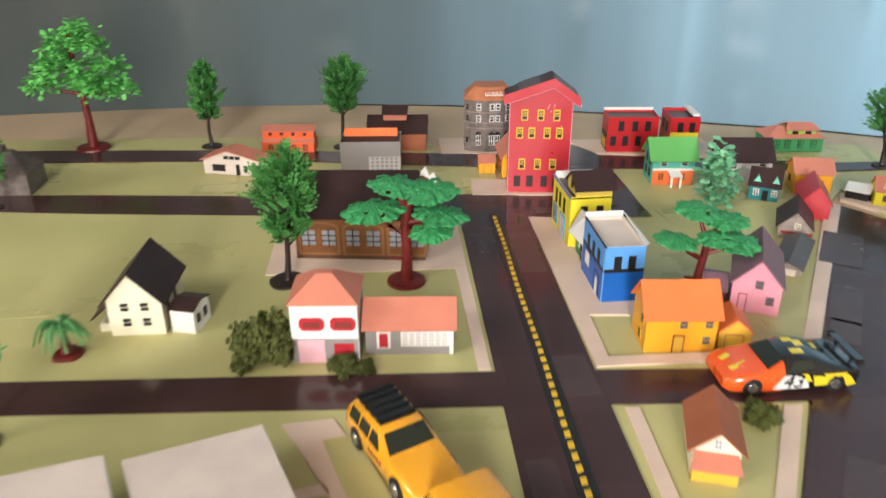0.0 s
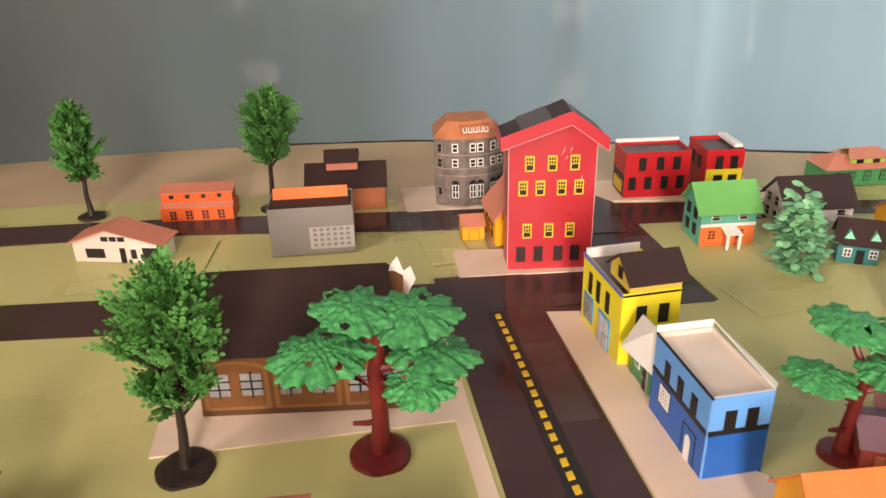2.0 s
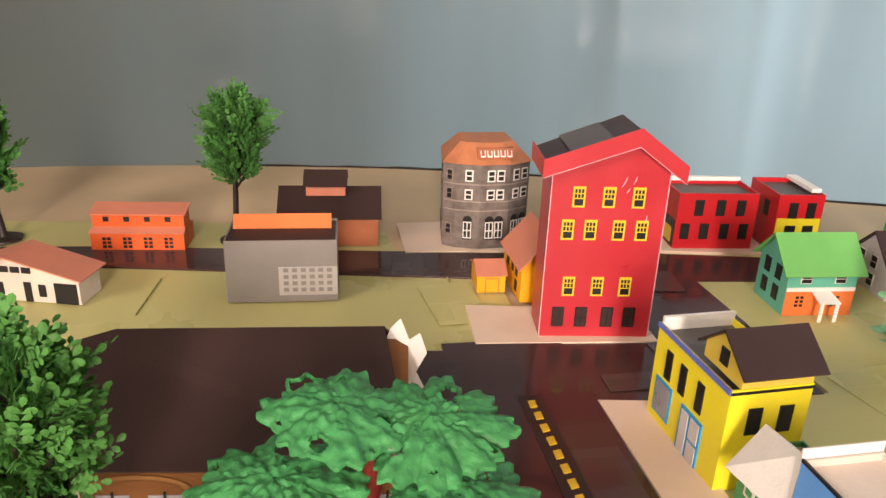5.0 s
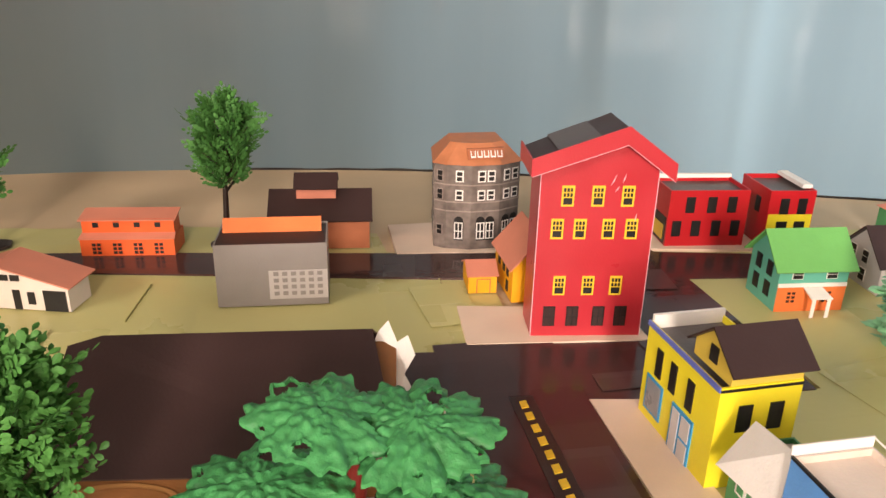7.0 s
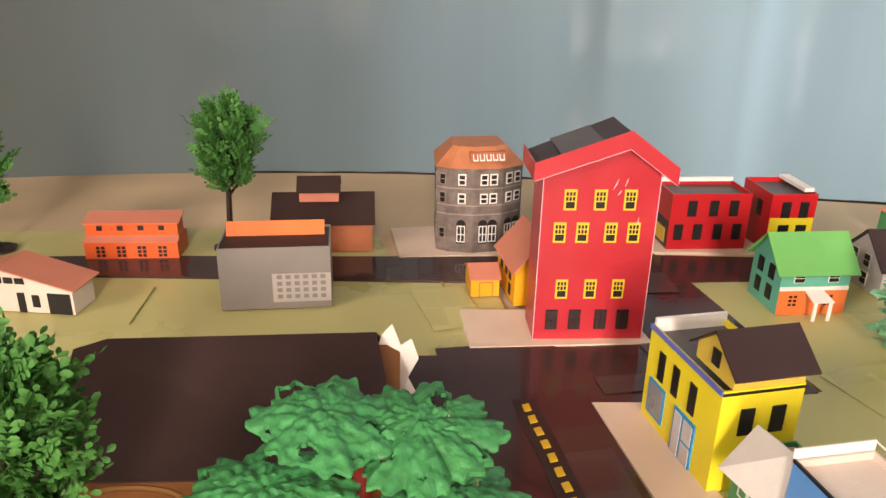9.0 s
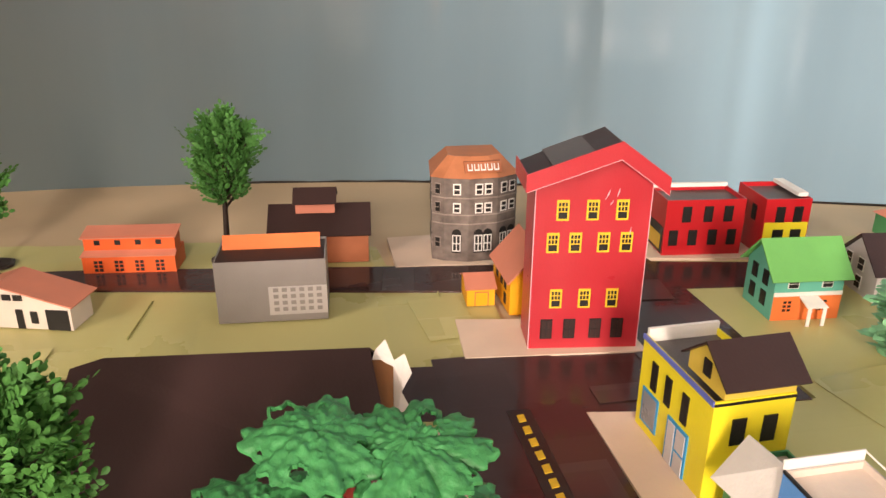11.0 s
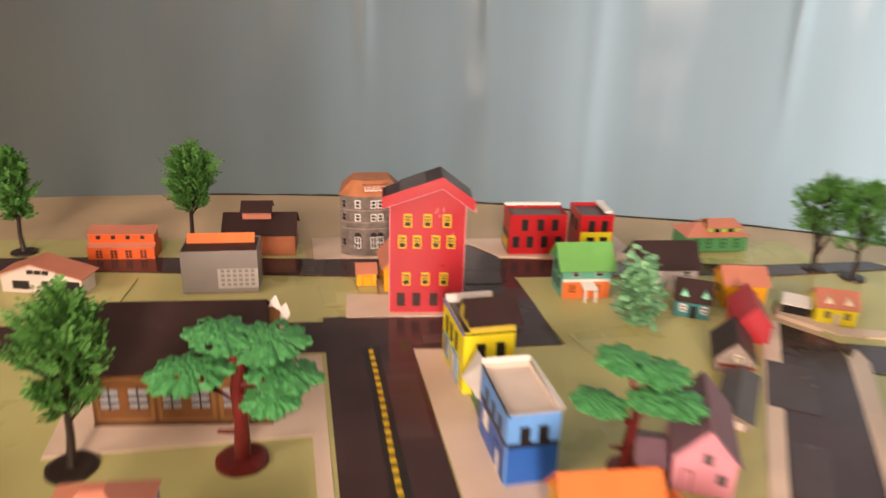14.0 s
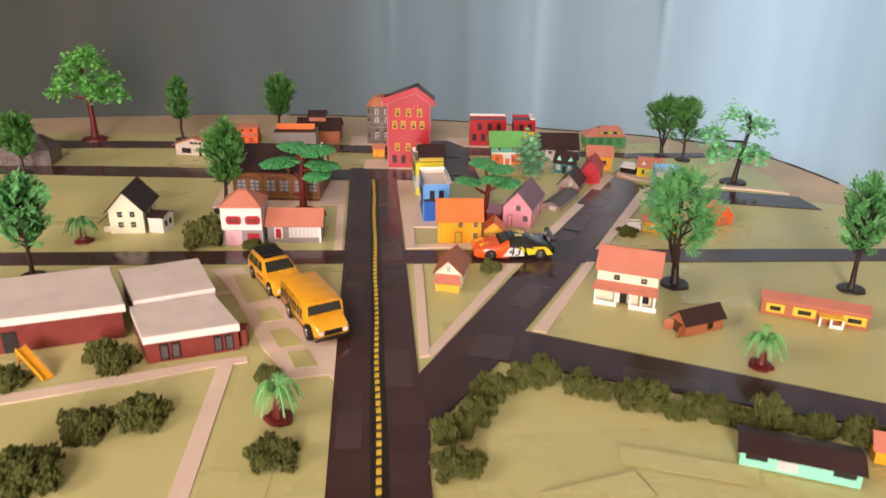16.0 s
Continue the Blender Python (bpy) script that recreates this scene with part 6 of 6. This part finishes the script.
# pale mint tree among the houses
pad_tree(0.2030, 0.6520, [(0.0, 0.0, 0.042, 0.008, 1.0), (-0.004, 0.0, 0.031, 0.011, 0.8), (0.005, 0.0, 0.024, 0.0125, 0.7), (0.0, -0.003, 0.013, 0.012, 0.4)],
         [(0, 0, 0), (0, 0, 0.02), (0, 0, 0.044)], [0.0020, 0.0016, 0.0010], "leafpale", "leafpale", "pale mint plastic tree on a green foot among the houses", 35, base_r=0.011, per=22, size=0.0075, stub=False, fine=True)

palm(-0.2930, 0.4405, 0.028, 0.019, "small plastic palm on a red-brown foot near the farmhouse", 41)
palm(-0.0660, 0.1240, 0.032, 0.020, "small plastic palm on a red-brown foot before the school", 42)
palm(0.2770, 0.1650, 0.032, 0.019, "small plastic palm on a red-brown foot by the curved road", 43)

for k, (x, y, r, h) in enumerate([(-0.172, 0.424, 0.024, 0.034), (-0.192, 0.195, 0.017, 0.020), (-0.205, 0.205, 0.014, 0.018), (-0.187, 0.115, 0.018, 0.022), (-0.156, 0.124, 0.019, 0.020), (-0.080, 0.170, 0.010, 0.015),
                                  (-0.066, 0.079, 0.017, 0.018), (0.106, 0.345, 0.011, 0.014), (-0.205, 0.070, 0.022, 0.024), (-0.258, 0.175, 0.014, 0.018), (-0.124, 0.4065, 0.010, 0.014), (-0.112, 0.4070, 0.007, 0.009), (0.267, 0.427, 0.012, 0.010)]):
    bush(x * 0.985, y + 0.004, r, h, k)
for k, (x, y, r, h) in enumerate([(0.042, 0.060, 0.016, 0.020), (0.052, 0.064, 0.012, 0.014), (0.040, 0.092, 0.013, 0.016), (0.050, 0.100, 0.012, 0.018), (0.060, 0.108, 0.013, 0.020), (0.066, 0.120, 0.013, 0.018), (0.073, 0.136, 0.014, 0.022), (0.084, 0.142, 0.011, 0.014),
                                  (0.099, 0.152, 0.012, 0.020), (0.118, 0.157, 0.014, 0.022), (0.110, 0.150, 0.010, 0.012), (0.139, 0.140, 0.014, 0.020), (0.152, 0.132, 0.010, 0.012), (0.170, 0.122, 0.014, 0.022), (0.182, 0.118, 0.014, 0.022), (0.194, 0.108, 0.010, 0.014),
                                  (0.208, 0.107, 0.013, 0.017), (0.222, 0.102, 0.013, 0.017), (0.234, 0.094, 0.012, 0.014), (0.254, 0.094, 0.015, 0.024), (0.266, 0.086, 0.010, 0.014), (0.281, 0.080, 0.012, 0.018), (0.302, 0.070, 0.014, 0.019), (0.318, 0.062, 0.012, 0.016)]):
    bush(x * 0.983, y + 0.005, r * 0.9, h * (0.85 + 0.3 * ((k * 7) % 5) / 4), k, "dark olive foam clump of the hedge", "foam hedge along the field")


# ---- cars ----
def lofted(sections, material_name, name, parent, smooth=True, label=""):
    """A body through cross-sections along its length: (x, half width, z bottom, z shoulder, half width on top, z top)."""
    g = Geo()
    n = 12
    for x, hw, zb, zs, ht, zt in sections:
        ring = [(hw * 0.94, zb), (hw, zb + (zs - zb) * 0.35), (hw, zb + (zs - zb) * 0.75), (hw * 0.97, zs), (ht + (hw - ht) * 0.25, zs + (zt - zs) * 0.75), (ht * 0.86, zt),
                (-ht * 0.86, zt), (-(ht + (hw - ht) * 0.25), zs + (zt - zs) * 0.75), (-hw * 0.97, zs), (-hw, zb + (zs - zb) * 0.75), (-hw, zb + (zs - zb) * 0.35), (-hw * 0.94, zb)]
        g.v.extend((x, y, z) for y, z in ring)
    for i in range(len(sections) - 1):
        for k in range(n):
            k2 = (k + 1) % n
            g.f.append((i * n + k, i * n + k2, (i + 1) * n + k2, (i + 1) * n + k))
    g.f.append(tuple(range(n))[::-1])
    e = (len(sections) - 1) * n
    g.f.append(tuple(e + k for k in range(n)))
    return part(name, g, material_name, parent, label, smooth)


def wheel(parent, x, y, r, w):
    def ring(rad, half, n=20):
        g = Geo()
        prof = [(-half, rad * 0.86), (-half * 0.8, rad), (half * 0.8, rad), (half, rad * 0.86)]
        for a in range(n):
            q = 2 * math.pi * a / n
            g.v.extend((x + pr * math.cos(q), y + px, r + pr * math.sin(q)) for px, pr in prof)
        for a in range(n):
            b = (a + 1) % n
            for k in range(3):
                g.f.append((a * 4 + k, a * 4 + k + 1, b * 4 + k + 1, b * 4 + k))
        g.f.append(tuple(a * 4 for a in range(n)))
        g.f.append(tuple(a * 4 + 3 for a in range(n))[::-1])
        return g
    t = part("wheel", ring(r, w / 2), "rubber", parent)
    part("rim", ring(r * 0.58, w / 2 + 0.0003), "chrome", t)
    return t


def quadplate(parent, name, pts, material, thick=0.0004, label=""):
    return part(name, Geo().sheet(pts, thick), material, parent, label)


# racing car: nose to local -x
t = thing("racing_car", pose(0.1315, 0.3845, 0.0004, 0, 0, 0.5), "die-cast racing car, orange nose and black and yellow tail", "toy car", "toy vehicles")
S = [(-0.0395, 0.0120, 0.0040, 0.0085, 0.0110, 0.0095), (-0.0360, 0.0150, 0.0025, 0.0095, 0.0135, 0.0110), (-0.0280, 0.0165, 0.0020, 0.0115, 0.0145, 0.0128), (-0.0160, 0.0168, 0.0020, 0.0128, 0.0150, 0.0142),
     (-0.0060, 0.0165, 0.0020, 0.0135, 0.0120, 0.0190)]
lofted(S, "carorange", "nose", t)
S2 = [(-0.0060, 0.0165, 0.0020, 0.0135, 0.0120, 0.0190), (0.0010, 0.0165, 0.0020, 0.0138, 0.0108, 0.0212), (0.0110, 0.0166, 0.0020, 0.0140, 0.0106, 0.0212), (0.0200, 0.0168, 0.0020, 0.0142, 0.0125, 0.0172), (0.0260, 0.0168, 0.0020, 0.0142, 0.0145, 0.0155)]
lofted(S2, "carblack", "cabin", t)
S3 = [(0.0260, 0.0168, 0.0020, 0.0142, 0.0145, 0.0155), (0.0340, 0.0164, 0.0025, 0.0140, 0.0140, 0.0150), (0.0380, 0.0150, 0.0045, 0.0130, 0.0130, 0.0140), (0.0390, 0.0140, 0.0060, 0.0120, 0.0120, 0.0128)]
lofted(S3, "carblack", "tail", t)
quadplate(t, "windscreen", [(-0.0150, -0.0128, 0.0149), (-0.0055, -0.0104, 0.0196), (-0.0055, 0.0104, 0.0196), (-0.0150, 0.0128, 0.0149)][::-1], "carglass")
for sgn in (-1, 1):
    pts = [(-0.0120, sgn * 0.0171, 0.0040), (0.0090, sgn * 0.0171, 0.0040), (0.0060, sgn * 0.0170, 0.0120), (-0.0060, sgn * 0.0170, 0.0128)]
    quadplate(t, "side_panel", pts if sgn < 0 else pts[::-1], "carwhite", 0.0004, "white side panel with the race number")
    pts = [(0.0120, sgn * 0.0172, 0.0050), (0.0240, sgn * 0.0172, 0.0060), (0.0220, sgn * 0.0172, 0.0105), (0.0100, sgn * 0.0172, 0.0120)]
    quadplate(t, "yellow_stripe", pts if sgn < 0 else pts[::-1], "carlemon")
    pts = [(-0.0040, sgn * 0.0155, 0.0150), (0.0120, sgn * 0.0150, 0.0152), (0.0100, sgn * 0.0126, 0.0195), (0.0000, sgn * 0.0126, 0.0195)]
    quadplate(t, "side_window", pts if sgn < 0 else pts[::-1], "carglass")
    for pts in ([(0.0270, 0.0172, 0.0120), (0.0320, 0.0170, 0.0110), (0.0370, 0.0162, 0.0045), (0.0310, 0.0172, 0.0040)], [(0.0160, 0.0173, 0.0130), (0.0300, 0.0172, 0.0130), (0.0290, 0.0172, 0.0108), (0.0180, 0.0173, 0.0112)], [(0.0030, 0.0173, 0.0134), (0.0068, 0.0173, 0.0134), (0.0100, 0.0173, 0.0085), (0.0070, 0.0173, 0.0085)]):
        q = [(x, sgn * y, z) for x, y, z in pts]
        quadplate(t, "yellow_flash", q[::-1] if sgn < 0 else q, "carlemon", 0.0006)
    for x in (-0.0240, 0.0240):
        wheel(t, x, sgn * 0.0148, 0.0056, 0.0050)
for k, (x, y, a, w) in enumerate([(-0.028, -0.004, 20, 0.012), (-0.022, 0.006, -15, 0.010), (-0.033, 0.004, 30, 0.007)]):
    s = new("decal", Geo().box(-w / 2, w / 2, -0.0016, 0.0016, 0, 0.0004).mesh("decal", M["carlemon"]))
    s.parent = t
    s.matrix_local = pose(x, y, 0.0124 + 0.0005 * k, 0, -6, a)
for x, y, w, d in ((0.004, -0.005, 0.007, 0.005), (0.0085, 0.003, 0.005, 0.006), (0.004, 0.007, 0.006, 0.004), (0.017, -0.005, 0.006, 0.006), (0.018, 0.005, 0.006, 0.005)):
    z = 0.0213 if x < 0.0115 else 0.0190
    quadplate(t, "decal", [(x - w / 2, y - d / 2, z), (x + w / 2, y - d / 2, z - (0.0018 if x > 0.0115 else 0)), (x + w / 2, y + d / 2, z - (0.0018 if x > 0.0115 else 0)), (x - w / 2, y + d / 2, z)], "carlemon", 0.0005)
wing = part("spoiler", Geo().box(0.0345, 0.0390, -0.0150, 0.0150, 0.0190, 0.0198).box(0.0345, 0.0392, -0.0154, -0.0148, 0.0165, 0.0205).box(0.0345, 0.0392, 0.0148, 0.0154, 0.0165, 0.0205), "carblack", t)
for y in (-0.008, 0.008):
    part("spoiler_post", Geo().box(0.0355, 0.0370, y - 0.0005, y + 0.0005, 0.0140, 0.0192), "carblack", wing)
text = bpy.data.curves.new("race_number", "FONT")
text.body, text.size, text.extrude, text.shear = "43", 0.0124, 0.0002, 0.2
text.materials.append(M["carblack"])
tx = new("race_number", text)
tx.parent = t
tx.matrix_local = pose(-0.0075, -0.0173, 0.0048, 90, 0, 0)

# yellow estate car: nose to local -x
t = thing("yellow_car", pose(-0.0891, 0.3289, 0.0010, 0, 0, 117.2), "yellow die-cast estate car with a black roof rack", "toy car", "toy vehicles")
lofted([(-0.0365, 0.0130, 0.0045, 0.0105, 0.0120, 0.0118), (-0.0345, 0.0148, 0.0030, 0.0118, 0.0135, 0.0132), (-0.0120, 0.0155, 0.0030, 0.0140, 0.0140, 0.0152), (-0.0100, 0.0155, 0.0030, 0.0142, 0.0138, 0.0160), (0.0000, 0.0155, 0.0030, 0.0145, 0.0118, 0.0232),
        (0.0300, 0.0155, 0.0030, 0.0145, 0.0118, 0.0236), (0.0345, 0.0150, 0.0035, 0.0140, 0.0120, 0.0190), (0.0360, 0.0140, 0.0045, 0.0130, 0.0120, 0.0140)], "caryellow", "body", t)
quadplate(t, "windscreen", [(-0.0100, -0.0125, 0.0164), (-0.0100, 0.0125, 0.0164), (-0.0012, 0.0108, 0.0226), (-0.0012, -0.0108, 0.0226)][::-1], "carglass")
for sgn in (-1, 1):
    for x0, x1 in ((-0.0035, 0.0070), (0.0085, 0.0180), (0.0195, 0.0290)):
        pts = [(x0, sgn * 0.0155, 0.0156), (x1, sgn * 0.0155, 0.0156), (x1 - 0.0006, sgn * 0.0132, 0.0216), (x0 + (0.005 if x0 < 0 else 0.0004), sgn * 0.0132, 0.0216)]
        quadplate(t, "side_window", pts if sgn < 0 else pts[::-1], "carglass")
    for x in (-0.0210, 0.0210):
        wheel(t, x, sgn * 0.0140, 0.0062, 0.0048)
    for k in range(5):
        part("side_mark", Geo().box(-0.006 + k * 0.003, -0.0045 + k * 0.003, sgn * 0.0156 - 0.0003, sgn * 0.0156 + 0.0003, 0.0085, 0.0108), "brick", t)
rack = part("roof_rack", Geo().box(0.0040, 0.0300, -0.0100, 0.0100, 0.0236, 0.0246), "carblack", t)
for x in (0.006, 0.012, 0.018, 0.024, 0.0295):
    part("rack_bar", Geo().box(x - 0.0006, x + 0.0006, -0.0108, 0.0108, 0.0246, 0.0258), "carblack", rack)
part("grille", Geo().box(-0.0372, -0.0360, -0.0100, 0.0100, 0.0070, 0.0110), "carblack", t)
part("bumper", Geo().box(-0.0376, -0.0345, -0.0145, 0.0145, 0.0035, 0.0060), "carblack", t)
for y in (-0.0112, 0.0112):
    part("headlight", Geo().box(-0.0370, -0.0355, y - 0.002, y + 0.002, 0.0080, 0.0110), "carwhite", t)

# yellow school bus: nose to local -x
t = thing("school_bus", pose(-0.0519, 0.2561, 0.0010, 0, 0, 114.5), "yellow die-cast school bus parked behind the estate car", "toy bus", "toy vehicles")
lofted([(-0.0405, 0.0120, 0.0050, 0.0110, 0.0110, 0.0125), (-0.0390, 0.0135, 0.0040, 0.0125, 0.0120, 0.0145), (-0.0270, 0.0145, 0.0040, 0.0150, 0.0130, 0.0168), (-0.0245, 0.0160, 0.0040, 0.0160, 0.0145, 0.0175), (-0.0225, 0.0165, 0.0040, 0.0190, 0.0150, 0.0262), (-0.0190, 0.0165, 0.0040, 0.0215, 0.0145, 0.0275),
        (0.0330, 0.0165, 0.0040, 0.0215, 0.0145, 0.0275), (0.0340, 0.0160, 0.0045, 0.0205, 0.0140, 0.0262)], "caryellow", "body", t)
quadplate(t, "windscreen", [(-0.0250, -0.0135, 0.0182), (-0.0250, 0.0135, 0.0182), (-0.0228, 0.0130, 0.0252), (-0.0228, -0.0130, 0.0252)][::-1], "carglass")
for sgn in (-1, 1):
    for i in range(8):
        x = -0.0160 + i * 0.0062
        part("side_window", Geo().box(x - 0.0017, x + 0.0017, sgn * 0.0164 - 0.0005, sgn * 0.0164 + 0.0005, 0.0150, 0.0210), "carglass", t)
    for zc in (0.0075, 0.0135):
        part("rub_rail", Geo().box(-0.0200, 0.0330, sgn * 0.0166 - 0.0003, sgn * 0.0166 + 0.0003, zc, zc + 0.0006), "carblack", t)
    for x in (-0.0275, 0.0135):
        wheel(t, x, sgn * 0.0148, 0.0066, 0.0050)
part("bumper", Geo().box(-0.0425, -0.0385, -0.0150, 0.0150, 0.0040, 0.0066), "carblack", t)
part("grille", Geo().box(-0.0412, -0.0400, -0.0070, 0.0070, 0.0075, 0.0115), "carblack", t)
for y in (-0.0098, 0.0098):
    part("headlight", Geo().box(-0.0412, -0.0395, y - 0.0017, y + 0.0017, 0.0082, 0.0112), "carwhite", t)
part("sign_board", Geo().box(-0.0232, -0.0222, -0.0080, 0.0080, 0.0258, 0.0276), "caryellow", t)

# playground slide
t = thing("slide", pose(-0.244, 0.194, 0, 0, 0, -40), "small yellow plastic playground slide", "slide")
part("chute", Geo().sheet([(-0.014, -0.003, 0.014), (0.018, -0.003, 0.0006), (0.018, 0.003, 0.0006), (-0.014, 0.003, 0.014)], 0.0006).sheet([(-0.014, -0.0032, 0.0155), (-0.014, -0.0038, 0.0130), (0.018, -0.0038, 0.0002), (0.018, -0.0032, 0.0022)], 0.0006).sheet([(-0.014, 0.0032, 0.0155), (-0.014, 0.0038, 0.0130), (0.018, 0.0038, 0.0002), (0.018, 0.0032, 0.0022)], 0.0006), "amber", t)
part("ladder", Geo().box(-0.0155, -0.0140, -0.003, -0.0022, 0, 0.014).box(-0.0155, -0.0140, 0.0022, 0.003, 0, 0.014).box(-0.0152, -0.0143, -0.003, 0.003, 0.004, 0.0048).box(-0.0152, -0.0143, -0.003, 0.003, 0.009, 0.0098), "amber", t)
